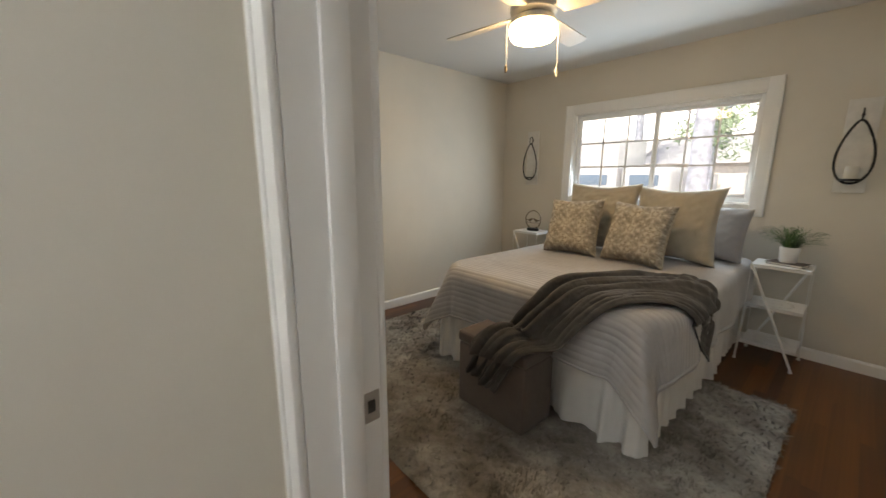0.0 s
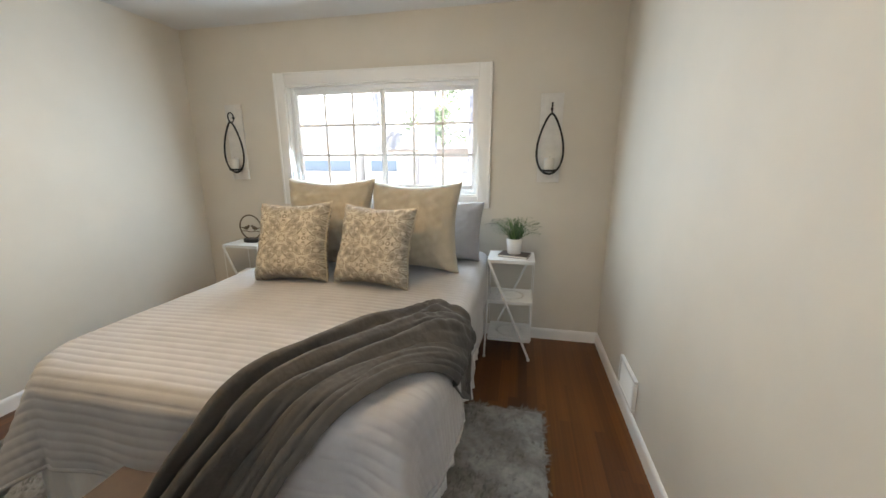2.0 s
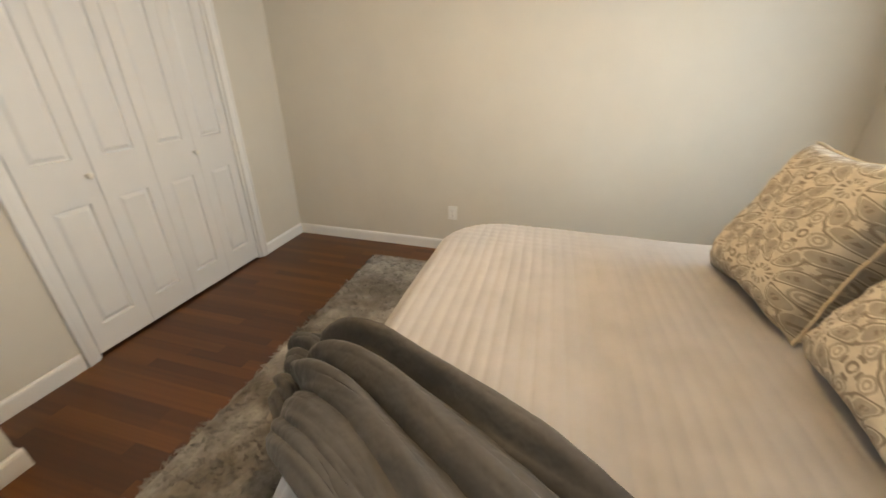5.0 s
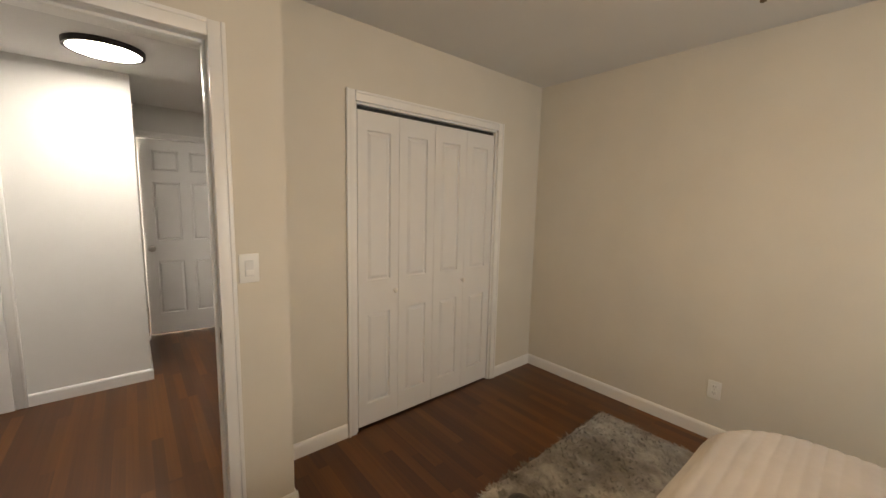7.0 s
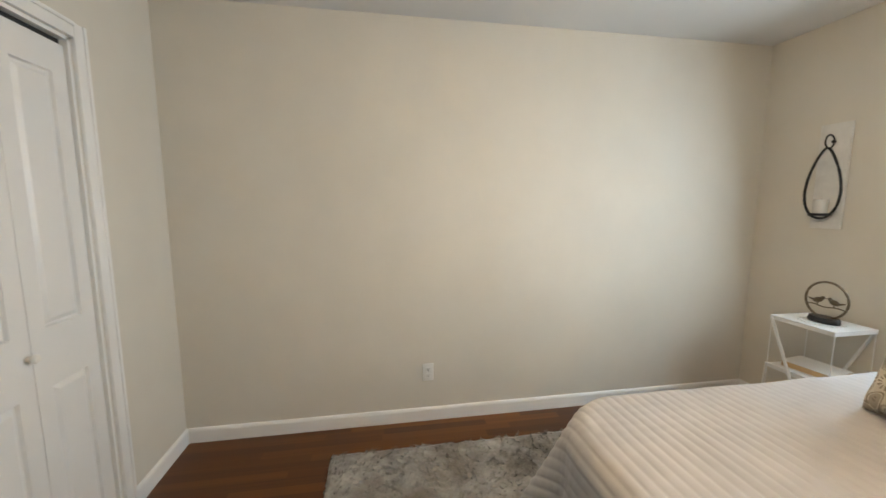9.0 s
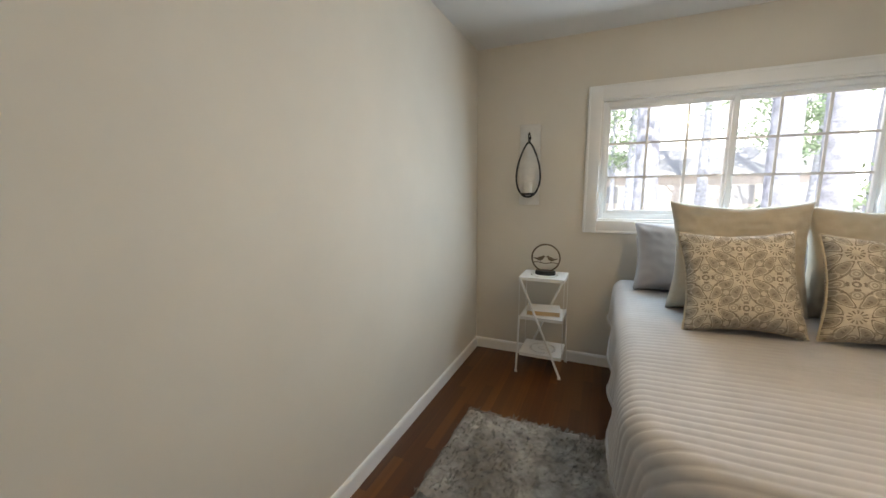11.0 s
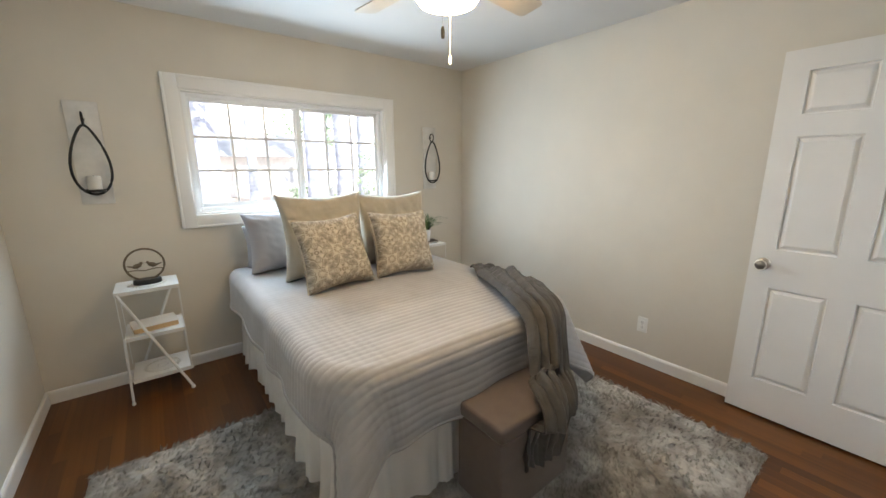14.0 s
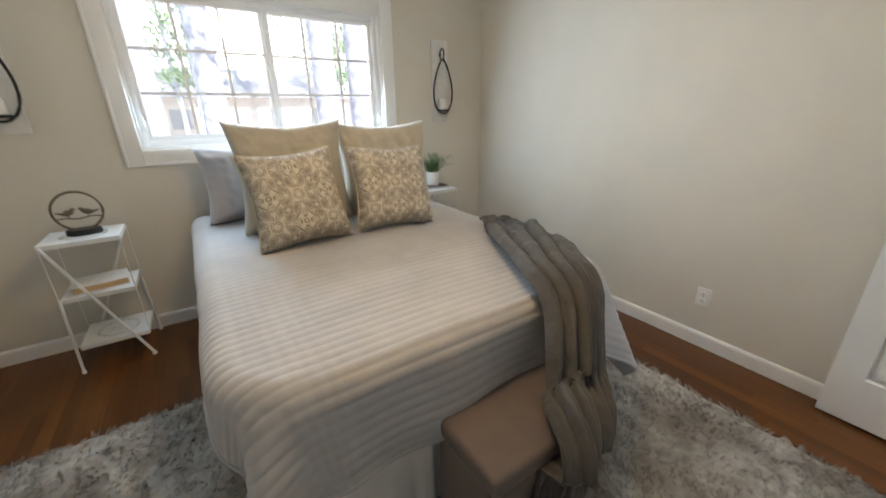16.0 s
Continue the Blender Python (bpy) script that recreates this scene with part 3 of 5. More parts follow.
# ---- pillows ----
def pillow(name, label, w, h, t, material, eye, lean, turn, seed, ears=0.07, roll=0.0, wrinkle=0.008, piping=None, part_of="cover"):
    """A stuffed pillow standing on its lower edge at eye (the middle of that edge), leaning back by lean degrees."""
    nn = 44
    u = np.linspace(-1, 1, nn)
    U, V = np.meshgrid(u, u)
    puff = (np.clip(1 - np.abs(U) ** 3.2, 0, 1) * np.clip(1 - np.abs(V) ** 3.2, 0, 1)) ** 0.42
    ox = w / 2 * U * (1 - ears * np.cos(V * np.pi / 2) ** 1.0 * np.abs(U) ** 2)
    oz = h / 2 * V * (1 - ears * np.cos(U * np.pi / 2) ** 1.0 * np.abs(V) ** 2)
    thing_ = thing(name, label, "pillow", pose(*eye, 0, 0, turn) @ pose(0, 0, 0, -lean, roll, 0), group="pillows on the bed")
    halves = []
    for side in (-1, 1):
        y = side * t / 2 * puff * (1 + 0.25 * np.clip(-V, -0.3, 1))
        wr = wrinkle * (smooth_noise(U * w, V * h, seed + side, 6.0) + 0.6 * smooth_noise(U * w, V * h, seed + 9 + side, 13.0)) * (0.3 + puff)
        corner = np.clip((np.abs(U) + np.abs(V) - 1.15) / 0.6, 0, 1)
        wr = wr + 0.006 * corner * np.sin(14 * (np.abs(U) - np.abs(V)) + seed) * (1 - np.maximum(np.abs(U), np.abs(V)) ** 8)
        halves.append(np.stack([ox, y + side * wr * (puff > 0), oz + h / 2], -1))
    front, back = halves
    bm = bmesh.new()
    vs = {}
    for k, Hh in enumerate((front, back)):
        for i in range(nn):
            for j in range(nn):
                rim = i in (0, nn - 1) or j in (0, nn - 1)
                if rim and k == 1:
                    vs[k, i, j] = vs[0, i, j]
                else:
                    vs[k, i, j] = bm.verts.new(Hh[i, j])
        for i in range(nn - 1):
            for j in range(nn - 1):
                f = (vs[k, i, j], vs[k, i, j + 1], vs[k, i + 1, j + 1], vs[k, i + 1, j])
                bm.faces.new(f if k == 0 else f[::-1])
    part(part_of, bm, material, thing_, smooth="all")
    if piping:
        rim = [front[0, j] for j in range(0, nn, 2)] + [front[i, nn - 1] for i in range(0, nn, 2)] + [front[nn - 1, j] for j in range(nn - 1, 0, -2)] + [front[i, 0] for i in range(nn - 1, 0, -2)]
        bm = bmesh.new()
        rs = random.Random(seed)
        tube(bm, [Vector(p) + Vector((0, rs.uniform(-0.0025, 0.0025), rs.uniform(-0.002, 0.002))) for p in rim], 0.0055, 6, closed=True)
        part("piping", bm, piping, thing_, "corded edge trim", smooth=True)
    return thing_


m_linen = simple("tan_linen", (0.44, 0.39, 0.305), 0.85, vary=0.07, scale=14.0, bump_scale=650.0, bump_dist=0.0008, bump_strength=0.5, sheen=0.2)
m_greycase = simple("grey_pillowcase", (0.34, 0.325, 0.335), 0.8, vary=0.04, scale=8.0, bump_scale=600.0, bump_dist=0.0006, bump_strength=0.35, sheen=0.2)
m_cord = simple("cream_cord", (0.50, 0.44, 0.34), 0.8, vary=0.12, scale=60.0)

# embroidered medallions and paisleys
m_paisley, n, l, b = nodes_of("embroidered_cotton")


def math_node(op, a, b_=None, c=None):
    q = n.new("ShaderNodeMath")
    q.operation = op
    for k, v in enumerate((a, b_, c)):
        if v is None:
            continue
        if isinstance(v, (int, float)):
            q.inputs[k].default_value = v
        else:
            l.new(v, q.inputs[k])
    return q.outputs[0]


tc = n.new("ShaderNodeTexCoord")
sep = n.new("ShaderNodeSeparateXYZ")
l.new(tc.outputs["Object"], sep.inputs[0])
CELL = 0.128                          # from a rayed flower to the next ring flower


def within(v, mid, half):
    return math_node('LESS_THAN', math_node('ABSOLUTE', math_node('SUBTRACT', v, mid)), half)


def length(a, b_):
    return math_node('SQRT', math_node('ADD', math_node('MULTIPLY', a, a), math_node('MULTIPLY', b_, b_)))


# flowers stand in a diamond lattice; each is folded into one eighth, so that the drops come in mirrored pairs
px_ = math_node('DIVIDE', math_node('ADD', sep.outputs[0], 0.014), CELL)
pz_ = math_node('DIVIDE', math_node('SUBTRACT', sep.outputs[2], 0.235), CELL)
da = math_node('SUBTRACT', math_node('FRACT', math_node('ADD', math_node('MULTIPLY', math_node('ADD', px_, pz_), 0.5), 8.5)), 0.5)
db = math_node('SUBTRACT', math_node('FRACT', math_node('ADD', math_node('MULTIPLY', math_node('SUBTRACT', px_, pz_), 0.5), 8.5)), 0.5)
lx, lz = math_node('ABSOLUTE', math_node('ADD', da, db)), math_node('ABSOLUTE', math_node('SUBTRACT', da, db))
fu, fv = math_node('MAXIMUM', lx, lz), math_node('MINIMUM', lx, lz)
r = length(fu, fv)
th = math_node('ARCTAN2', fv, fu)
# a drop: broad at the outer end, its inner end bent towards the flower
ca_, sa_ = math.cos(0.52), math.sin(0.52)
eu = math_node('ADD', math_node('MULTIPLY', math_node('SUBTRACT', fu, 0.47), ca_), math_node('MULTIPLY', math_node('SUBTRACT', fv, 0.235), sa_))
ev = math_node('SUBTRACT', math_node('MULTIPLY', math_node('SUBTRACT', fv, 0.235), ca_), math_node('MULTIPLY', math_node('SUBTRACT', fu, 0.47), sa_))
ev = math_node('ADD', ev, math_node('MULTIPLY', math_node('MULTIPLY', eu, eu), 0.9))
taper = math_node('ADD', math_node('MULTIPLY', eu, 0.20), 0.150)
d = length(math_node('DIVIDE', eu, 0.285), math_node('DIVIDE', ev, taper))
petal = math_node('SUBTRACT', math_node('LESS_THAN', d, 1.0), within(d, 0.76, 0.055))
rim = within(d, 0.93, 0.07)
core = math_node('MULTIPLY', math_node('LESS_THAN', d, 0.30), math_node('GREATER_THAN', math_node('SINE', math_node('MULTIPLY', eu, 70.0)), -0.3))
rays = math_node('MULTIPLY', within(r, 0.155, 0.055), math_node('GREATER_THAN', math_node('COSINE', math_node('MULTIPLY', th, 12.0)), 0.1))
heart = length(math_node('SUBTRACT', fu, 0.66), fv)
hearts = math_node('MAXIMUM', within(heart, 0.125, 0.022), within(heart, 0.055, 0.020))
ringf = length(math_node('SUBTRACT', fu, 1.0), fv)
rings = math_node('MAXIMUM', within(ringf, 0.075, 0.024), math_node('MULTIPLY', within(ringf, 0.175, 0.030), math_node('GREATER_THAN', math_node('SINE', math_node('MULTIPLY', math_node('ARCTAN2', fv, math_node('SUBTRACT', 1.0, fu)), 8.0)), 0.0)))
squares = math_node('MULTIPLY', within(math_node('ABSOLUTE', math_node('SUBTRACT', fu, 0.5)), 0.085, 0.048), within(math_node('ABSOLUTE', math_node('SUBTRACT', fv, 0.5)), 0.085, 0.048))
line = math_node('MAXIMUM', math_node('MAXIMUM', rim, rings), math_node('MAXIMUM', rays, core))
dark = math_node('MAXIMUM', math_node('MAXIMUM', petal, hearts), squares)
mask = math_node('SUBTRACT', 1.0, math_node('MAXIMUM', dark, line))
mixc = n.new("ShaderNodeMixRGB")
mixc.inputs[1].default_value = (0.38, 0.34, 0.28, 1)
mixc.inputs[2].default_value = (0.60, 0.55, 0.46, 1)
l.new(mask, mixc.inputs[0])
blotch = noise_node(n, l, 40.0, 3.0)
mm = n.new("ShaderNodeMixRGB")
mm.blend_type = 'MULTIPLY'
mm.inputs[0].default_value = 1.0
l.new(mixc.outputs[0], mm.inputs[1])
l.new(ramp(n, l, blotch.outputs[0], [(0.3, (0.82, 0.82, 0.82)), (0.7, (1.05, 1.05, 1.05))]), mm.inputs[2])
mc = n.new("ShaderNodeMixRGB")
mc.inputs[2].default_value = (0.24, 0.205, 0.16, 1)
l.new(line, mc.inputs[0])
l.new(mm.outputs[0], mc.inputs[1])
l.new(mc.outputs[0], b.inputs["Base Color"])
b.inputs["Roughness"].default_value = 0.85
hgt = math_node('ADD', mask, math_node('MULTIPLY', noise_node(n, l, 700.0, 2.0).outputs[0], 0.3))
bump(n, l, b, hgt, 0.8, 0.003)

PZ0 = BZ + 0.012
pillow("bed_pillow", "grey cotton bed pillow leaning on the window wall", 0.66, 0.45, 0.23, m_greycase, (1.510, 3.40, PZ0), 23, 0, 11, ears=0.09, wrinkle=0.004)
pillow("bed_pillow", "grey cotton bed pillow leaning on the window wall", 0.66, 0.42, 0.17, m_greycase, (2.25, 3.40, PZ0), 22, -4, 12, ears=0.05, wrinkle=0.004)
pillow("bed_pillow", "pale grey bed pillow tucked behind the others", 0.60, 0.32, 0.12, m_greycase, (1.50, 3.61, PZ0), 14, 0, 13, ears=0.05, wrinkle=0.004)
pillow("euro_pillow", "large square tan linen pillow at the bed head", 0.61, 0.585, 0.21, m_linen, (1.625, 3.08, PZ0 - 0.012), 9, 1, 21, ears=0.13)
pillow("euro_pillow", "large square tan linen pillow at the bed head", 0.60, 0.565, 0.21, m_linen, (2.185, 3.11, PZ0 - 0.012), 8, -3, 22, ears=0.13)
pillow("throw_pillow", "square taupe cushion with cream embroidered medallions", 0.445, 0.465, 0.215, m_paisley, (1.570, 2.725, PZ0), 21, 3, 31, ears=0.125, roll=-2.5, wrinkle=0.007, piping=m_cord)
pillow("throw_pillow", "square taupe cushion with cream embroidered medallions", 0.445, 0.455, 0.215, m_paisley, (2.048, 2.735, PZ0), 20, -4, 32, ears=0.125, roll=1.5, wrinkle=0.007, piping=m_cord)

# ---- storage stool at the foot ----
m_stool = simple("taupe_fabric", (0.138, 0.107, 0.094), 0.8, vary=0.06, scale=20.0, bump_scale=900.0, bump_dist=0.0006, bump_strength=0.45, sheen=0.2)
SX0, SX1, SY0, SY1, SZ = 1.635, 2.115, 1.425, 1.705, 0.468
stool = thing("storage_stool", "taupe fabric storage stool at the foot of the bed", "stool", pose(0, 0, 0.022))
bm = bmesh.new()
soft_box(bm, SX0 + 0.006, SX1 - 0.006, SY0 + 0.006, SY1 - 0.006, 0, SZ - 0.092, 0.012, 3)
part("body", bm, m_stool, stool, smooth=True)
bm = bmesh.new()
soft_box(bm, SX0, SX1, SY0, SY1, SZ - 0.089, SZ - 0.022, 0.016, 4)
part("lid", bm, m_stool, stool, smooth=True)

# ---- throw blanket ----
m_throw, n, l, b = nodes_of("plush_throw")
tx = noise_node(n, l, 5.0, 5.0, 0.65)
l.new(ramp(n, l, tx.outputs[0], [(0.3, (0.058, 0.053, 0.049)), (0.72, (0.098, 0.090, 0.082))]), b.inputs["Base Color"])
b.inputs["Roughness"].default_value = 0.85
b.inputs["Sheen Weight"].default_value = 0.12
b.inputs["Sheen Roughness"].default_value = 0.35
b.inputs["Sheen Tint"].default_value = (0.8, 0.78, 0.75, 1)
bump(n, l, b, noise_node(n, l, 13.0, 3.0, 0.5).outputs[0], 0.5, 0.03)


def curve_at(pts, s):
    pts = np.array(pts, float)
    k = np.linspace(0, 1, len(pts))
    sm = np.stack([np.interp(s, k, pts[:, c]) for c in range(pts.shape[1])], -1)
    ker = np.ones(17) / 17
    out = np.stack([np.convolve(np.pad(sm[:, c], 8, mode='edge'), ker, 'valid') for c in range(pts.shape[1])], -1)
    return out


ns, nw = 260, 200
S = np.linspace(0, 1, ns)
left = curve_at([(2.47, 2.53), (2.25, 2.18), (2.09, 1.84), (1.99, 1.62), (1.88, 1.40), (1.79, 1.16), (1.735, 0.98)], S)
right = curve_at([(3.02, 2.48), (2.86, 2.24), (2.54, 1.94), (2.34, 1.66), (2.22, 1.42), (2.07, 1.18), (1.955, 0.94)], S)
wv = np.linspace(0, 1, nw)
FX = left[:, None, 0] + (right - left)[:, None, 0] * wv[None, :]
FY = left[:, None, 1] + (right - left)[:, None, 1] * wv[None, :]
Sg, Wg = np.meshgrid(S, wv, indexing='ij')
FY = FY + 0.012 * np.sin(Wg * 9) * np.clip((Sg - 0.9) / 0.1, 0, 1) + 0.03 * np.sin(Wg * 11 + 1) * np.clip((0.08 - Sg) / 0.08, 0, 1)
PX, PY, PZ, E, NX, NY = bed_drape(FX, FY, lift=0.020, flare=0.05, corner=0.05)
# past the foot the cloth runs down, over the stool's lid and off its front
over = np.clip(BY0 - FY, 0, 2)
prof_e = np.array([0.0, 0.05, 0.10, 0.16, 0.24, 0.30, 0.36, 0.50, 0.56, 0.62, 0.90])
prof_y = np.array([BY0, 1.700, 1.662, 1.630, 1.590, 1.558, 1.525, 1.435, 1.398, 1.388, 1.372])
prof_z = np.array([BZ + 0.022, BZ + 0.012, BZ - 0.028, BZ - 0.075, BZ - 0.135, 0.520, 0.497, 0.490, 0.462, 0.40, 0.13])
SYf, SZf = np.interp(over, prof_e, prof_y), np.interp(over, prof_e, prof_z)
foot = np.clip(over / 0.02, 0, 1)
PY = PY * (1 - foot) + SYf * foot
PZ = PZ * (1 - foot) + np.where(FX > BX1, np.minimum(PZ, SZf), SZf) * foot
P = np.stack([PX, PY, PZ], -1)
ker = np.ones(19) / 19
for ax in (0, 1):
    P = np.apply_along_axis(lambda v: np.convolve(np.pad(v, 9, mode='edge'), ker, 'valid'), ax, P)
N = normals(P)
N = np.where((N[..., 2:3] < -0.2), -N, N)
if N[ns // 3, nw // 3, 2] < 0:
    N = -N
hem = np.clip(np.minimum(Wg, 1 - Wg) / 0.08, 0, 1) * np.clip(np.minimum(Sg + 0.01, 1.0 - Sg) / 0.05, 0, 1)
# broad soft cloth with a few long creases, gathered at the lower end and rumpled at the head end
low = np.clip((Sg - 0.55) / 0.35, 0, 1)
fold = 0.024 + 0.020 * smooth_noise(FX, FY, 23, 1.3) + 0.003 * smooth_noise(FX, FY, 24, 7.0)
CREASES = [(0.08, 0.06, 0.050, 0.030, 0.05, 1.0), (0.27, -0.12, 0.085, 0.040, 0.18, 0.98), (0.44, -0.26, 0.060, 0.032, 0.38, 1.1), (0.58, 0.30, 0.045, 0.020, 0.0, 0.36),
           (0.72, -0.12, 0.070, 0.020, 0.66, 1.1)]
for k, (c0, drift, wd, hh, s0, s1) in enumerate(CREASES):
    c = c0 + drift * (Sg - 0.5) + 0.018 * smooth_noise(FX, FY, 80 + k, 2.2)
    along = np.clip((Sg - s0) / 0.14 + 0.02, 0, 1) * np.clip((s1 - Sg) / 0.14, 0, 1)
    fold = fold + hh * along * (np.exp(-((Wg - c) / wd) ** 2) - 0.55 * np.exp(-((Wg - c - 1.25 * wd) / (0.62 * wd)) ** 2))
fold = fold + low * 0.010 * smooth_noise(FX, FY, 29, 4.0)
fold = fold + 0.016 * (0.35 - np.abs(smooth_noise(1.3 * Wg + 0.25 * Sg, 0.7 * Sg, 61, 2.2))) + 0.009 * (0.3 - np.abs(smooth_noise(1.5 * Wg - 0.4 * Sg, 0.9 * Sg, 62, 4.0)))
fold = np.maximum(fold, 0.004) * (0.3 + 0.7 * hem)
# rounded folds with sharp valleys, running the length of the cloth and drawing together
run = np.clip((Sg - 0.02) / 0.15, 0, 1) * np.clip((0.96 - Wg) / 0.18, 0.12, 1)
lee = 1 - 0.55 * np.clip((NX - 0.3) / 0.3, 0, 1) * np.clip(E / 0.12, 0, 1)
major = np.abs(np.sin(np.pi * (4.2 * Wg + 0.9 * Sg + 0.42 * smooth_noise(Wg, 1.4 * Sg, 71, 1.0))))
minor = np.abs(np.sin(np.pi * (9.0 * Wg - 1.5 * Sg + 0.8 * smooth_noise(Wg, 1.6 * Sg, 72, 1.2))))
flat = 1 - 0.68 * np.clip((Wg - 0.52) / 0.16, 0, 1)
uneven = 0.62 + 0.5 * smooth_noise(1.2 * Wg, 0.8 * Sg, 74, 1.6)
fold = fold * 0.7 + run * lee * flat * uneven * (0.050 * major + 0.014 * minor * (0.5 + 0.5 * smooth_noise(Wg, Sg, 73, 1.5)) * np.clip((0.92 - Sg) / 0.2, 0, 1))
# finer creases that fork off the folds
fine = 0.010 * (0.40 - np.abs(smooth_noise(2.4 * Wg + 0.5 * Sg, 1.1 * Sg, 75, 2.4))) + 0.005 * (0.35 - np.abs(smooth_noise(3.2 * Wg - 0.8 * Sg, 1.8 * Sg, 76, 3.4)))
fold = fold + fine * hem * (0.55 + 0.45 * lee)
crumple = np.clip((0.24 - Sg) / 0.2, 0, 1) * np.clip((0.80 - Wg) / 0.3, 0, 1)
fold = fold + crumple * (0.030 * np.abs(smooth_noise(FX, FY, 31, 8.0)) + 0.006 * np.sin(38 * Sg + 5 * Wg + 3 * smooth_noise(FX, FY, 33, 4.0)))
P = P + N * np.maximum(fold, 0.009)[..., None]
throw = grid_mesh("throw_blanket", P, m_throw)
md = throw.modifiers.new("thick", "SOLIDIFY")
md.thickness, md.offset = 0.008, -1.0
tagged(throw, "crumpled grey-brown plush throw draped over bed and stool", "blanket")

# ---- rug ----
m_rug, n, l, b = nodes_of("shag_pile")
t1 = noise_node(n, l, 3.2, 4.0, 0.6)
t2 = noise_node(n, l, 26.0, 3.0, 0.6)
geo = n.new("ShaderNodeNewGeometry")
c1 = ramp(n, l, t1.outputs[0], [(0.36, (0.185, 0.160, 0.132)), (0.50, (0.30, 0.275, 0.245)), (0.64, (0.45, 0.43, 0.40))])
c2 = ramp(n, l, t2.outputs[0], [(0.3, (0.70, 0.70, 0.70)), (0.7, (1.12, 1.12, 1.12))])
c3 = ramp(n, l, geo.outputs["Random Per Island"], [(0.0, (0.75, 0.75, 0.75)), (1.0, (1.15, 1.15, 1.15))])
m1 = n.new("ShaderNodeMixRGB")
m1.blend_type = 'MULTIPLY'
m1.inputs[0].default_value = 1.0
l.new(c1, m1.inputs[1])
l.new(c2, m1.inputs[2])
m2 = n.new("ShaderNodeMixRGB")
m2.blend_type = 'MULTIPLY'
m2.inputs[0].default_value = 1.0
l.new(m1.outputs[0], m2.inputs[1])
l.new(c3, m2.inputs[2])
l.new(m2.outputs[0], b.inputs["Base Color"])
b.inputs["Roughness"].default_value = 0.9
b.inputs["Sheen Weight"].default_value = 0.3
RX0, RX1, RY0, RY1 = 0.275, 3.020, 0.855, 2.838
rug = thing("rug", "grey mottled shag rug under the bed", "rug")
gx, gy = np.arange(RX0, RX1 + 0.001, 0.0125), np.arange(RY0, RY1 + 0.001, 0.0125)
X, Y = np.meshgrid(gx, gy)
Z = 0.017 + 0.005 * smooth_noise(X, Y, 41, 9.0) + 0.004 * smooth_noise(X, Y, 42, 21.0)
Z[0, :] = Z[-1, :] = 0.001
Z[:, 0] = Z[:, -1] = 0.001
grid_mesh("backing", np.stack([X + 0.004 * smooth_noise(X, Y, 43, 5.0), Y + 0.004 * smooth_noise(X, Y, 44, 5.0), Z], -1), m_rug, rug)
rs = np.random.RandomState(7)
NC, PER = 30000, 7
cx_, cy_ = rs.uniform(RX0, RX1, NC), rs.uniform(RY0, RY1, NC)
keep = ~((cx_ > BX0 + 0.12) & (cx_ < BX1 - 0.12) & (cy_ > BY0 + 0.12))
cx_, cy_ = cx_[keep], cy_[keep]
NC = len(cx_)
ang = 3.0 * smooth_noise(cx_, cy_, 51, 1.6) + 2.2 * smooth_noise(cx_, cy_, 52, 5.0) + rs.normal(0, 0.6, NC)
ln = rs.uniform(0.011, 0.026, NC)
up = rs.uniform(0.25, 0.95, NC)
ca, sa = np.cos(ang), np.sin(ang)
NT = NC * PER
rep_ = np.repeat(np.arange(NC), PER)
tx_ = cx_[rep_] + rs.normal(0, 0.0055, NT)
ty_ = cy_[rep_] + rs.normal(0, 0.0055, NT)
z0 = 0.011 + 0.006 * smooth_noise(tx_, ty_, 41, 9.0)
tip = np.stack([cx_ + ca * ln, cy_ + sa * ln, 0.013 + up * ln], -1)[rep_] + rs.normal(0, 0.0032, (NT, 3))
wd = rs.uniform(0.0012, 0.0026, NT)
dx_, dy_ = -sa[rep_] * wd, ca[rep_] * wd
A = np.stack([tx_ - dx_, ty_ - dy_, z0], -1)
B = np.stack([tx_ + dx_, ty_ + dy_, z0], -1)
C = tip
me = bpy.data.meshes.new("shag")
me.vertices.add(3 * NT)
me.vertices.foreach_set("co", np.stack([A, B, C], 1).reshape(-1))
me.loops.add(3 * NT)
me.loops.foreach_set("vertex_index", np.arange(3 * NT, dtype=np.int32))
me.polygons.add(NT)
me.polygons.foreach_set("loop_start", np.arange(0, 3 * NT, 3, dtype=np.int32))
me.update(calc_edges=True)
me.materials.append(m_rug)
pile = new("shag", me)
pile.parent = rug
tagged(pile, kind="stuff")
# ================= bedside stands =================
m_whitemetal = simple("white_enamel", (0.78, 0.78, 0.77), 0.35, vary=0.03, scale=12.0)
m_black = simple("black_iron", (0.018, 0.017, 0.016), 0.45, 0.3, vary=0.2, scale=30.0)


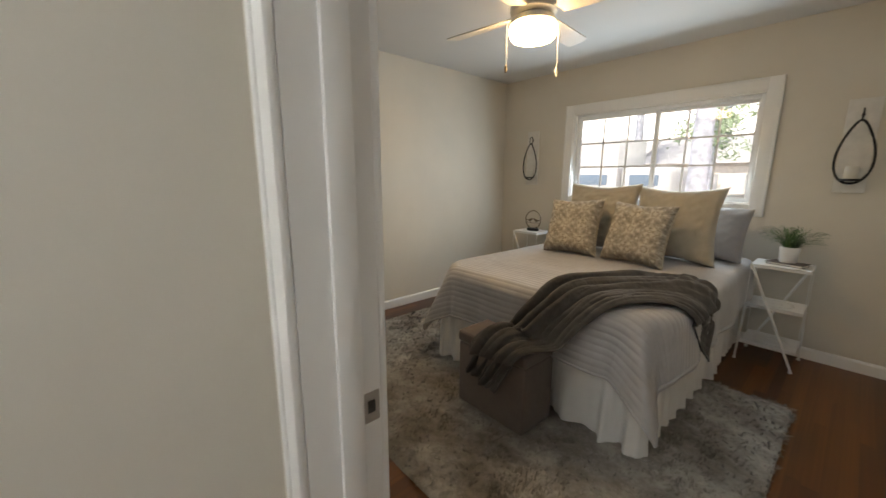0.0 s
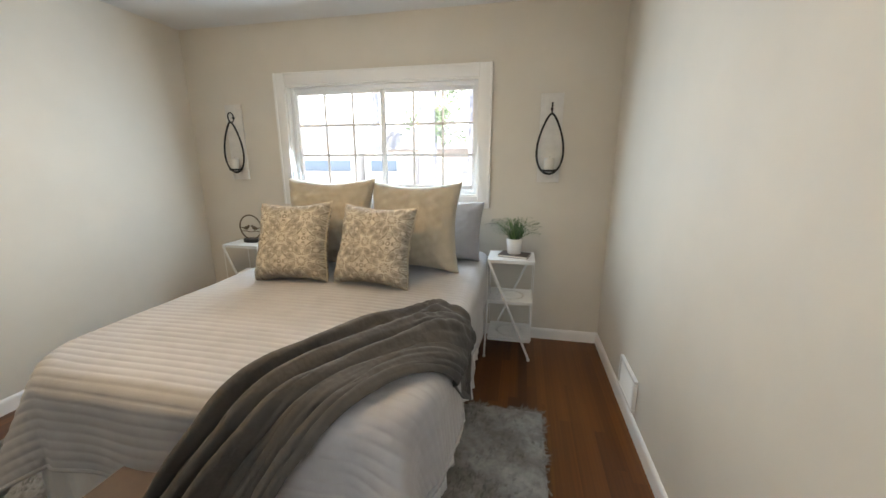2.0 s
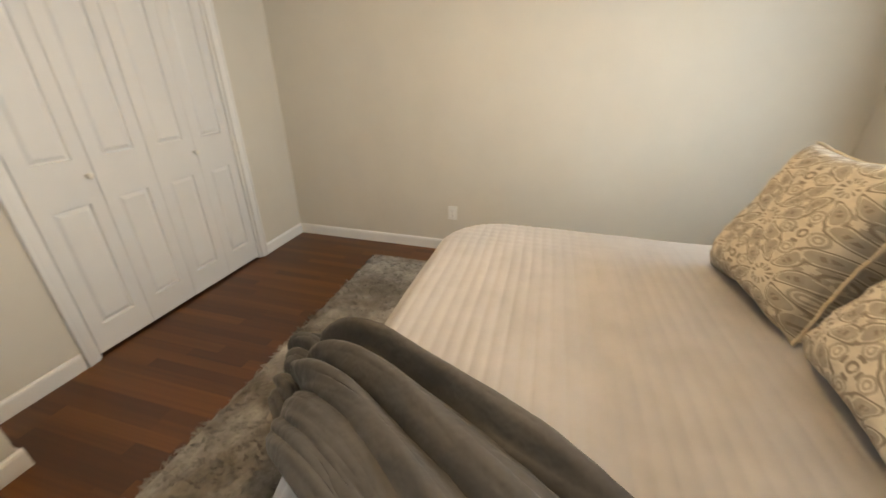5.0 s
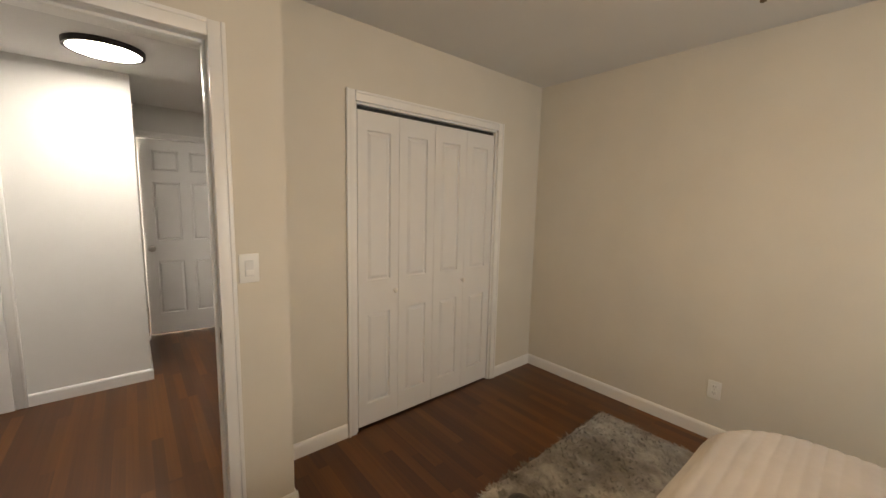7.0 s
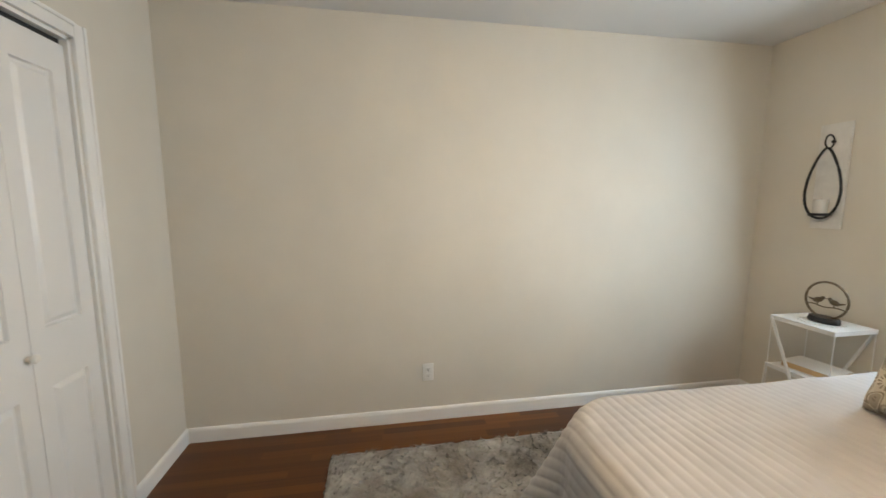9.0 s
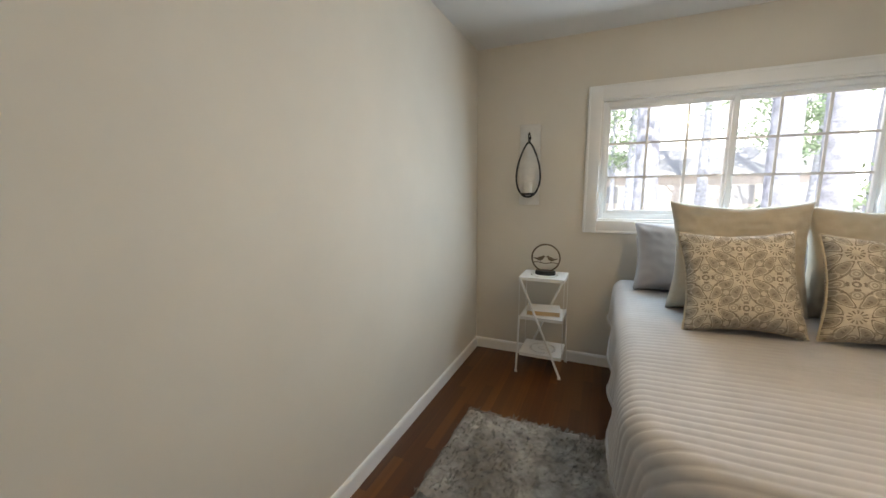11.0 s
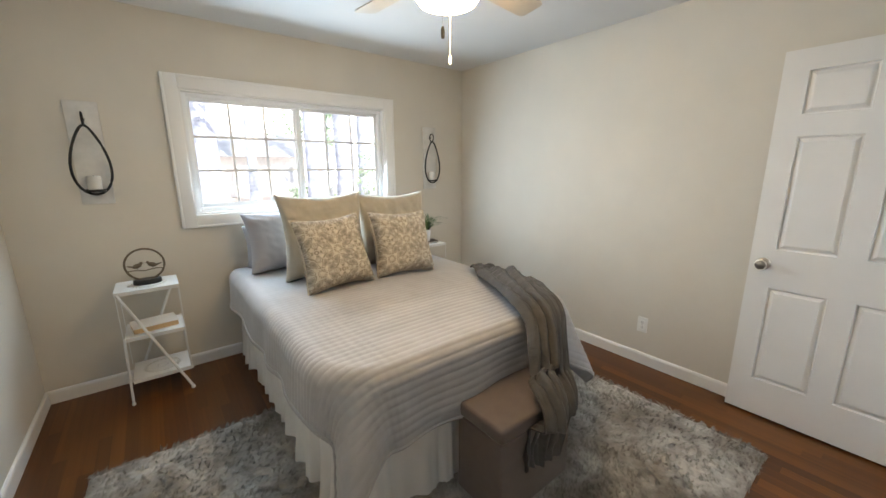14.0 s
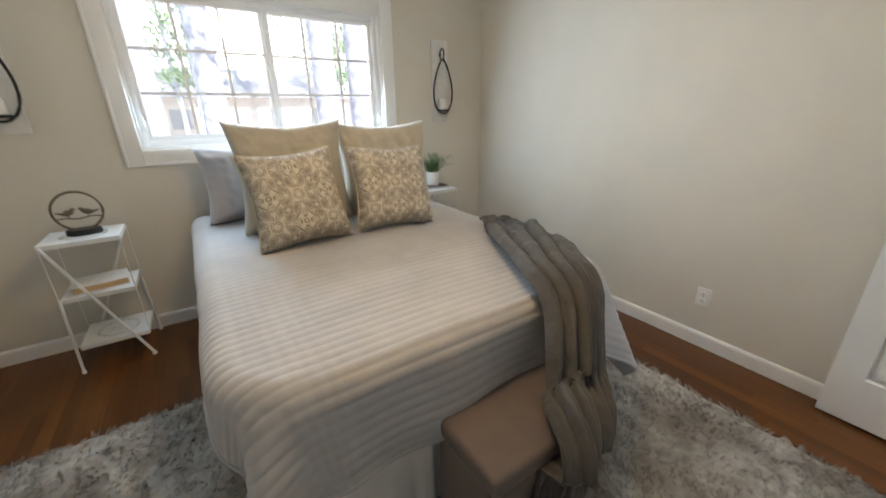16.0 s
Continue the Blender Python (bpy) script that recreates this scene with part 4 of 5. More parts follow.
def shelf_plate(bm, x0, x1, y0, y1, z, seg=48):
    """A sheet shelf with a turned-down rim, pierced by rings of slots."""
    t = bmesh.new()
    cx, cy = (x0 + x1) / 2, (y0 + y1) / 2
    R = min(x1 - x0, y1 - y0) * 0.40
    rings = [0.0, R * 0.22, R * 0.30, R * 0.72, R * 0.84, R * 0.90, R]
    vs = [[t.verts.new((cx + r * math.cos(2 * math.pi * k / seg), cy + r * math.sin(2 * math.pi * k / seg), z)) for k in range(seg)] if r else None for r in rings]
    c = t.verts.new((cx, cy, z))
    for k in range(seg):
        t.faces.new((c, vs[1][k], vs[1][(k + 1) % seg]))
        for i in range(1, len(rings) - 1):
            if i in (1, 4) and k % 2:
                continue
            if i == 3 and k % 2 == 0:
                continue
            t.faces.new((vs[i][k], vs[i + 1][k], vs[i + 1][(k + 1) % seg], vs[i][(k + 1) % seg]))
    outer = []
    for k in range(seg):
        a = 2 * math.pi * k / seg
        ca, sa = math.cos(a), math.sin(a)
        m = 1 / max(abs(ca) / ((x1 - x0) / 2), abs(sa) / ((y1 - y0) / 2))
        outer.append(t.verts.new((cx + ca * m, cy + sa * m, z)))
    for k in range(seg):
        t.faces.new((vs[-1][k], outer[k], outer[(k + 1) % seg], vs[-1][(k + 1) % seg]))
    ext = bmesh.ops.extrude_face_region(t, geom=t.faces[:])
    bmesh.ops.translate(t, verts=[v for v in ext["geom"] if isinstance(v, bmesh.types.BMVert)], vec=(0, 0, 0.002))
    join(bm, t)
    for a in ((x0, x1, y0, y0 + 0.003), (x0, x1, y1 - 0.003, y1), (x0, x0 + 0.003, y0 + 0.003, y1 - 0.003), (x1 - 0.003, x1, y0 + 0.003, y1 - 0.003)):
        box(bm, a[0], a[1], a[2], a[3], z - 0.020, z + 0.0035)


def stand(label, m):
    """A folding three-tier stand, 0.33 wide, 0.29 deep, 0.735 high; origin at the floor, front-left."""
    st = thing("plant_stand", label, "side table", m, group="bedside stands")
    w, d = 0.325, 0.285
    for z, x0, x1 in ((0.733, 0.0, w), (0.435, 0.012, w - 0.004), (0.150, 0.014, w - 0.006)):
        bm = bmesh.new()
        shelf_plate(bm, x0, x1, 0.0, d, z)
        part("shelf", bm, m_whitemetal, st)
    for y, flip in ((-0.006, False), (d + 0.006, True)):
        bm = bmesh.new()
        a, b_ = ((0.012, y, 0.725), (w - 0.012, y - 0.01, 0.014)) if not flip else ((w - 0.012, y, 0.725), (0.015, y + 0.006, 0.014))
        rod(bm, a, b_, 0.0085, 8)
        lathe(bm, [(0.012, 0), (0.012, 0.012), (0.008, 0.018)], 10, (b_[0], b_[1], 0.0))
        part("diagonal_leg", bm, m_whitemetal, st, smooth=True)
        bm = bmesh.new()
        x = 0.010 if not flip else w - 0.010
        rod(bm, (x, y, 0.44), (x + (-0.014 if not flip else 0.014), y - (0.01 if not flip else -0.006), 0.010), 0.0075, 8)
        lathe(bm, [(0.011, 0), (0.011, 0.012), (0.007, 0.018)], 10, (x + (-0.014 if not flip else 0.014), y - (0.01 if not flip else -0.006), 0.0))
        part("leg", bm, m_whitemetal, st, smooth=True)
    for x, y in ((0.005, 0.006), (w - 0.003, 0.006), (0.005, d - 0.006), (w - 0.003, d - 0.006)):
        bm = bmesh.new()
        rod(bm, (x, y, 0.150), (x, y, 0.733), 0.0025, 6)
        part("wire_tie", bm, m_whitemetal, st, smooth=True)
    return st


TWX, TWY, TEX, TEY, TZ = 0.437, 3.468, 2.628, 3.428, 0.7365
stand("white metal three-tier stand holding a bird ornament", pose(TWX, TWY, 0))
stand("white metal three-tier stand holding a potted plant", pose(TEX, TEY, 0))

# ---- bird ornament ----
m_bronze = simple("aged_bronze", (0.16, 0.125, 0.085), 0.42, 0.75, vary=0.2, scale=40.0)
orn = thing("bird_ornament", "bronze ring with two small birds on a black base", "ornament", pose(TWX + 0.168, TWY + 0.15, TZ))
bm = bmesh.new()
lathe(bm, [(0.074, 0), (0.076, 0.006), (0.074, 0.026), (0.070, 0.030), (0.0, 0.030)], 32)
bm.transform(Matrix.Diagonal((1.0, 0.62, 1.0, 1.0)))
part("base", bm, m_black, orn, "black oval base", smooth=True)
bm = bmesh.new()
RR, RZ = 0.102, 0.126
tube(bm, [(RR * math.cos(2 * math.pi * k / 48), 0, RZ + RR * math.sin(2 * math.pi * k / 48)) for k in range(48)], 0.0062, 8, closed=True)
part("ring", bm, m_bronze, orn, smooth=True)
bm = bmesh.new()
tube(bm, [(-0.094 + 0.188 * k / 10, 0, 0.089 + 0.004 * math.sin(k)) for k in range(11)], 0.0035, 6)
part("perch", bm, m_bronze, orn, smooth=True)
for sx, bx in ((1, -0.040), (-1, 0.038)):
    bm = bmesh.new()
    t = bmesh.new()
    bmesh.ops.create_uvsphere(t, u_segments=14, v_segments=10, radius=1)
    join(bm, t, Matrix.Translation((bx, 0, 0.120)) @ Matrix.Rotation(radians(-18 * sx), 4, 'Y') @ Matrix.Diagonal((0.026, 0.013, 0.015, 1)))
    t = bmesh.new()
    bmesh.ops.create_uvsphere(t, u_segments=12, v_segments=8, radius=0.0095)
    join(bm, t, Matrix.Translation((bx + 0.022 * sx, 0, 0.136)))
    rod(bm, (bx + 0.030 * sx, 0, 0.136), (bx + 0.040 * sx, 0, 0.134), 0.003, 6, 0.0005)
    rod(bm, (bx - 0.020 * sx, 0, 0.116), (bx - 0.050 * sx, 0, 0.124), 0.007, 6, 0.003)
    rod(bm, (bx, 0.004, 0.108), (bx, 0.004, 0.090), 0.0015, 5)
    rod(bm, (bx, -0.004, 0.108), (bx, -0.004, 0.090), 0.0015, 5)
    part("bird", bm, m_bronze, orn, "small bronze bird on the perch", smooth=True)

# ---- book on the middle shelf ----
m_page = simple("page_edges", (0.55, 0.38, 0.20), 0.9, vary=0.12, scale=200.0)
m_cover = simple("book_cover", (0.70, 0.66, 0.60), 0.6)
book = thing("book", "thick closed book with yellowed page edges", "book", pose(TWX + 0.165, TWY + 0.14, 0.4385, 0, 0, 8))
bm = bmesh.new()
box(bm, -0.118, 0.116, -0.085, 0.085, 0.004, 0.034)
part("pages", bm, m_page, book)
for z in (0.0, 0.0345):
    bm = bmesh.new()
    soft_box(bm, -0.122, 0.122, -0.090, 0.090, z, z + 0.0038, 0.001, 1)
    part("cover", bm, m_cover, book, smooth=True)

# ---- plant, pot and small tray ----
m_traywood = simple("dark_slate", (0.045, 0.030, 0.026), 0.4, vary=0.25, scale=20.0)
tray = thing("book", "slim dark covered book under the plant pot", "book", pose(TEX + 0.185, TEY + 0.145, TZ, 0, 0, -14))
bm = bmesh.new()
soft_box(bm, -0.105, 0.105, -0.070, 0.070, 0.0135, 0.017, 0.001, 1)
part("cover", bm, m_traywood, tray, "dark brown cover", smooth=True)
bm = bmesh.new()
box(bm, -0.103, 0.101, -0.068, 0.068, 0.0035, 0.0133)
part("pages", bm, simple("white_pages", (0.7, 0.68, 0.64), 0.9), tray)
bm = bmesh.new()
soft_box(bm, -0.105, 0.105, -0.070, 0.070, 0, 0.0035, 0.001, 1)
part("cover", bm, m_traywood, tray, smooth=True)
m_ceramic = simple("white_ceramic", (0.82, 0.81, 0.79), 0.22, vary=0.02)
m_soil = simple("soil", (0.03, 0.022, 0.015), 0.95, vary=0.4, scale=60.0)
m_leaf, n, l, b = nodes_of("grass_leaf")
geo = n.new("ShaderNodeNewGeometry")
l.new(ramp(n, l, geo.outputs["Random Per Island"], [(0.0, (0.022, 0.060, 0.018)), (0.6, (0.060, 0.130, 0.034)), (1.0, (0.14, 0.23, 0.07))]), b.inputs["Base Color"])
b.inputs["Roughness"].default_value = 0.5
plant = thing("potted_plant", "small green plant with thin curly blades in a white pot", "plant", pose(TEX + 0.180, TEY + 0.155, TZ + 0.017))
bm = bmesh.new()
lathe(bm, [(0.0, 0.004), (0.046, 0.0), (0.049, 0.004), (0.0565, 0.095), (0.0575, 0.110), (0.0555, 0.112), (0.053, 0.110), (0.052, 0.094), (0.0, 0.092)], 36)
part("pot", bm, m_ceramic, plant, smooth=True)
bm = bmesh.new()
lathe(bm, [(0.0515, 0.0945), (0.03, 0.099), (0.0, 0.101)], 20)
part("soil", bm, m_soil, plant, smooth=True)
bm = bmesh.new()
rs = random.Random(3)
for k in range(170):
    az = rs.uniform(0, 6.283)
    r0 = 0.036 * math.sqrt(rs.random())
    long_ = rs.random() < 0.6
    spread = rs.uniform(0.08, 0.20) if long_ else rs.uniform(0.01, 0.08)
    hgt = rs.uniform(0.06, 0.165) if long_ else rs.uniform(0.07, 0.17)
    droop = rs.uniform(0.0, 0.035) if long_ else 0.0
    wdt = rs.uniform(0.0016, 0.0028)
    side = Vector((-math.sin(az), math.cos(az), 0))
    f1, p1, amp = rs.uniform(5.0, 11.0), rs.uniform(0, 6.283), rs.uniform(0.006, 0.016)
    prev = None
    for i in range(15):
        q = i / 14
        curl = amp * q ** 0.8
        p = Vector((math.cos(az) * (r0 + spread * q ** 1.2), math.sin(az) * (r0 + spread * q ** 1.2), 0.098 + hgt * math.sin(q * 1.75) - droop * q * q))
        p += side * curl * (math.sin(f1 * q + p1) - math.sin(p1)) + Vector((0, 0, curl * 0.8 * (math.cos(f1 * q + p1) - math.cos(p1))))
        ww = wdt * (1 - q * 0.7) + 0.0002
        lift_ = Vector((0, 0, ww * 0.8 * math.sin(f1 * q)))
        cur = (bm.verts.new(p - side * ww - lift_), bm.verts.new(p + side * ww + lift_))
        if prev:
            bm.faces.new((prev[0], prev[1], cur[1], cur[0]))
        prev = cur
foliage = part("foliage", bm, m_leaf, plant)
tagged(foliage, kind="stuff")

# ---- wall sconces ----
m_plaque = simple("whitewashed_board", (0.70, 0.68, 0.645), 0.7, vary=0.08, scale=18.0, bump_scale=90.0, bump_dist=0.001)
m_candle = simple("ivory_wax", (0.64, 0.61, 0.55), 0.5, vary=0.03)
m_cup, n, l, b = nodes_of("clear_glass")
b.inputs["Transmission Weight"].default_value = 1.0
b.inputs["Roughness"].default_value = 0.02
b.inputs["IOR"].default_value = 1.2


def sconce(label, x):
    sc = thing("wall_sconce", label, "sconce", pose(x, D, 1.252), group="sconces beside the window")
    bm = bmesh.new()
    soft_box(bm, -0.078, 0.078, -0.016, 0.0, 0.0, 0.615, 0.003, 2)
    part("back_board", bm, m_plaque, sc, smooth=True)
    bm = bmesh.new()
    tube(bm, [(0, -0.050 + 0.032 * math.cos(a), 0.510 + 0.038 * math.sin(a)) for a in [2 * math.pi * k / 24 for k in range(24)]], 0.0045, 8, closed=True)
    part("hanging_ring", bm, m_black, sc, smooth=True)
    bm = bmesh.new()
    rod(bm, (0, -0.014, 0.510), (0, -0.026, 0.510), 0.010, 12)
    part("hook_rose", bm, m_black, sc, smooth=True)
    pts = []
    for k in range(48):
        a = 2 * math.pi * k / 48
        zz = 0.5 - 0.5 * math.cos(a)
        pts.append((0.096 * math.sin(a) * (1.0 - 0.42 * (zz - 0.38)) * (1 - 0.30 * zz ** 3), -0.062, 0.062 + 0.410 * zz))
    bm = bmesh.new()
    tube(bm, pts, 0.0072, 8, closed=True)
    part("loop", bm, m_black, sc, smooth=True)
    bm = bmesh.new()
    lathe(bm, [(0.0, 0.0), (0.050, 0.0), (0.052, 0.004), (0.052, 0.016), (0.048, 0.016), (0.047, 0.006), (0.0, 0.006)], 28, (0, -0.062, 0.078))
    part("candle_tray", bm, m_black, sc, smooth=True)
    bm = bmesh.new()
    lathe(bm, [(0.0, 0.0), (0.034, 0.0), (0.035, 0.086), (0.031, 0.091), (0.0, 0.084)], 24, (0, -0.062, 0.0842))
    candle = part("candle", bm, m_candle, sc, "short ivory pillar candle", smooth=True)
    bm = bmesh.new()
    rod(bm, (0, -0.062, 0.166), (0.001, -0.062, 0.179), 0.0012, 6)
    part("wick", bm, m_black, candle)
    return sc


sconce("black iron loop candle sconce on a whitewashed board", 0.434)
sconce("black iron loop candle sconce on a whitewashed board", 3.024)

# ---- wall plates ----
m_plate = simple("white_plastic", (0.80, 0.79, 0.76), 0.35, vary=0.015)


def outlet(m):
    o = thing("wall_outlet", "white duplex power outlet set in the wall", "outlet", m, group="outlets")
    bm = bmesh.new()
    soft_box(bm, -0.036, 0.036, -0.006, 0.0, -0.0575, 0.0575, 0.003, 2)
    part("cover_plate", bm, m_plate, o, smooth=True)
    for z in (0.020, -0.020):
        bm = bmesh.new()
        soft_box(bm, -0.0165, 0.0165, -0.0085, -0.004, z - 0.0145, z + 0.0145, 0.004, 2)
        r = part("socket", bm, m_plate, o, smooth=True)
        bm = bmesh.new()
        for x in (-0.0062, 0.0062):
            box(bm, x - 0.0011, x + 0.0011, -0.0089, -0.0080, z - 0.001, z + 0.0075)
        rod(bm, (0, -0.0089, z - 0.008), (0, -0.0080, z - 0.008), 0.0024, 8)
        part("slots", bm, m_dark, r)
    bm = bmesh.new()
    rod(bm, (0, -0.0075, 0), (0, -0.0055, 0), 0.003, 8)
    part("screw", bm, m_nickel, o, smooth=True)
    return o


outlet(pose(0.0, 1.433, 0.327, 0, 0, 90))
outlet(pose(W, 1.716, 0.307, 0, 0, -90))
sw = thing("light_switch", "white dimmer switch beside the bedroom doorway", "switch", pose(2.412, YB, 1.178, 0, 0, 180))
bm = bmesh.new()
soft_box(bm, -0.038, 0.038, -0.007, 0.0, -0.060, 0.060, 0.003, 2)
part("cover_plate", bm, m_plate, sw, smooth=True)
bm = bmesh.new()
soft_box(bm, -0.0165, 0.0165, -0.0095, -0.005, -0.033, 0.033, 0.002, 2)
part("paddle", bm, simple("grey_plastic", (0.66, 0.66, 0.65), 0.4), sw, "recessed pale grey paddle", smooth=True)
bm = bmesh.new()
soft_box(bm, -0.0150, 0.0150, -0.0150, -0.009, -0.030, -0.006, 0.002, 2)
part("slider", bm, m_plate, sw, smooth=True)

vent = thing("wall_vent", "white steel floor-level air vent grille", "vent", pose(W, 2.927, 0.115, 0, 0, -90))
bm = bmesh.new()
for a in ((-0.146, 0.146, 0.0, 0.018), (-0.146, 0.146, 0.166, 0.184), (-0.146, -0.124, 0.018, 0.166), (0.124, 0.146, 0.018, 0.166)):
    soft_box(bm, a[0], a[1], -0.020, 0.0, a[2], a[3], 0.003, 2)
part("frame", bm, m_plate, vent, smooth=True)
bm = bmesh.new()
box(bm, -0.124, 0.124, -0.004, -0.001, 0.018, 0.166)
part("duct", bm, m_dark, vent)
for k in range(11):
    bm = bmesh.new()
    t = bmesh.new()
    box(t, -0.123, 0.123, -0.006, 0.006, -0.0008, 0.0008)
    join(bm, t, Matrix.Translation((0, -0.0115, 0.0245 + 0.0135 * k)) @ Matrix.Rotation(radians(38), 4, 'X'))
    part("slat", bm, m_plate, vent)

# ================= ceiling fan =================
m_fan = simple("cream_enamel", (0.70, 0.67, 0.60), 0.4, vary=0.02)
m_blade = simple("blade_laminate", (0.60, 0.55, 0.47), 0.45, vary=0.05, scale=8.0)


def glow(name, color, strength):
    m, n, l, b = nodes_of(name)
    b.inputs["Base Color"].default_value = (0.9, 0.88, 0.84, 1)
    b.inputs["Roughness"].default_value = 0.4
    b.inputs["Emission Color"].default_value = (*color, 1)
    b.inputs["Emission Strength"].default_value = strength
    return m


FX_, FY_ = 1.735, 1.882
fan = thing("ceiling_fan", "cream four-blade ceiling fan with a lit glass bowl", "ceiling fan", pose(FX_, FY_, 0))
bm = bmesh.new()
lathe(bm, [(0.0, H - 0.001), (0.088, H - 0.001), (0.090, H - 0.042), (0.086, H - 0.052), (0.066, H - 0.060), (0.0, H - 0.060)][::-1], 36)
part("canopy", bm, m_fan, fan, smooth=True)
bm = bmesh.new()
lathe(bm, [(0.0, 2.223), (0.105, 2.223), (0.128, 2.240), (0.130, 2.268), (0.116, 2.290), (0.090, 2.318), (0.070, 2.345), (0.062, H - 0.061), (0.0, H - 0.061)], 36)
part("motor_housing", bm, m_fan, fan, smooth=True)
bm = bmesh.new()
lathe(bm, [(0.0, 2.177), (0.118, 2.177), (0.124, 2.185), (0.118, 2.210), (0.10, 2.222), (0.0, 2.222)], 36)
part("light_kit", bm, m_fan, fan, smooth=True)
bm = bmesh.new()
lathe(bm, [(0.0, 2.088), (0.040, 2.089), (0.085, 2.094), (0.114, 2.105), (0.127, 2.124), (0.131, 2.147), (0.126, 2.172), (0.114, 2.1765), (0.0, 2.1765)], 40)
part("glass_bowl", bm, glow("lit_bowl", (1.0, 0.70, 0.37), FAN_GLOW), fan, "glowing frosted glass bowl", smooth=True)
for k in range(4):
    a = radians(6 + 90 * k)
    rot = Matrix.Rotation(a, 4, 'Z')
    bm = bmesh.new()
    prof = [(0.155, 0.050), (0.20, 0.056), (0.40, 0.062), (0.572, 0.066), (0.594, 0.060), (0.603, 0.045)]
    top = [bm.verts.new((r, -w, 0.003)) for r, w in prof] + [bm.verts.new((r, w, 0.003)) for r, w in prof[::-1]]
    bot = [bm.verts.new((r, -w, -0.003)) for r, w in prof] + [bm.verts.new((r, w, -0.003)) for r, w in prof[::-1]]
    bm.faces.new(top)
    bm.faces.new(bot[::-1])
    for i in range(len(top)):
        j = (i + 1) % len(top)
        bm.faces.new((top[i], bot[i], bot[j], top[j]))
    bm.transform(rot @ Matrix.Translation((0, 0, 2.235)) @ Matrix.Rotation(radians(-11), 4, 'X'))
    blade = part("blade", bm, m_blade, fan)
    bm = bmesh.new()
    soft_box(bm, 0.095, 0.215, -0.020, 0.020, -0.003, 0.004, 0.002, 1)
    bm.transform(rot @ Matrix.Translation((0, 0, 2.243)) @ Matrix.Rotation(radians(-11), 4, 'X'))
    part("blade_iron", bm, m_fan, blade, smooth=True)
for (px, py), z1, col in (((1.833, 1.985), 1.912, m_plate), ((1.632, 1.781), 1.932, m_bronze)):
    dx, dy = px - FX_, py - FY_
    bm = bmesh.new()
    rod(bm, (dx, dy, z1 + 0.04), (dx, dy, 2.200), 0.0014, 6)
    rod(bm, (dx, dy, 2.200), (dx * 0.75, dy * 0.75, 2.203), 0.003, 6)
    chain = part("pull_chain", bm, m_plate, fan, smooth=True)
    bm = bmesh.new()
    lathe(bm, [(0.0, 0.0), (0.0065, 0.003), (0.0075, 0.028), (0.004, 0.042), (0.0, 0.044)], 12, (dx, dy, z1))
    part("chain_fob", bm, col, chain, smooth=True)

# ---- hall lamp ----
hl = thing("ceiling_light", "round flush LED ceiling light with a dark rim", "ceiling light", pose(2.83, -1.10, 0))
bm = bmesh.new()
lathe(bm, [(0.172, HC - 0.032), (0.190, HC - 0.032), (0.192, HC - 0.001), (0.172, HC - 0.001)], 48)
for f in [f for f in bm.faces if len(f.verts) > 4]:
    bm.faces.remove(f)
part("rim", bm, m_black, hl, "dark metal rim", smooth=True)
bm = bmesh.new()
lathe(bm, [(0.0, HC - 0.030), (0.1715, HC - 0.030), (0.1715, HC - 0.004), (0.0, HC - 0.004)], 48)
part("diffuser", bm, glow("lit_diffuser", (0.86, 0.93, 1.0), HALL_GLOW), hl, "glowing white diffuser", smooth=True)

# ================= outdoors =================
GZ = -0.55
# lawn, bark and leaves are paled: outdoor glare put into their colours
m_ground = simple("pine_straw_lawn", (0.62, 0.52, 0.46), 0.95, vary=0.25, scale=0.8, bump_scale=8.0, bump_dist=0.03)
m_asphalt = simple("concrete_drive", (0.60, 0.59, 0.57), 0.9, vary=0.12, scale=1.5)
m_washed_bark = simple("washed_out_bark", (0.48, 0.51, 0.60), 0.95, vary=0.3, scale=7.0, bump_scale=18.0, bump_dist=0.03, bump_strength=0.8)
m_needle = simple("tree_leaves", (0.30, 0.40, 0.26), 0.7, vary=0.5, scale=1.2)
m_siding = simple("white_siding", (0.75, 0.74, 0.70), 0.7, vary=0.05)
# brick, shingles and panes below are lightened to imitate overexposure at a distance
m_brick = simple("pale_brick", (0.78, 0.75, 0.73), 0.85, vary=0.08, scale=4.0)
m_washed_roof = simple("washed_out_shingle", (0.48, 0.48, 0.50), 0.9, vary=0.15, scale=6.0)
m_carpaint = simple("white_carpaint", (0.55, 0.56, 0.58), 0.25)
m_tyre = simple("tyre_rubber", (0.025, 0.025, 0.025), 0.8)
m_washed_pane = simple("washed_out_pane", (0.46, 0.48, 0.52), 0.1)
bm = bmesh.new()
N_ = 40
ring0 = [bm.verts.new((300 * math.cos(2 * math.pi * k / N_), 300 * math.sin(2 * math.pi * k / N_), GZ)) for k in range(N_)]
bm.faces.new(ring0)
structure("ground", bm, m_ground, "pale pine straw and lawn round the house", "ground")
# glowing sheet added beyond the houses in place of the overexposed sky
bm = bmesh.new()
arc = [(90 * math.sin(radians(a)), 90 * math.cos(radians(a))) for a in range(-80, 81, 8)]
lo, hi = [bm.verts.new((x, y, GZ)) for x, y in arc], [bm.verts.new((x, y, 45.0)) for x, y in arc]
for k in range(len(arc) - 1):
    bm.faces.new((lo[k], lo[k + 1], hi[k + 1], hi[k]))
m_sky_glow, n, l, b = nodes_of("overexposed_sky_glow")
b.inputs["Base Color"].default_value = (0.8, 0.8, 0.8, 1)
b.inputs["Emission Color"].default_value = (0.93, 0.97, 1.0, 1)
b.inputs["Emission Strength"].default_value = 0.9
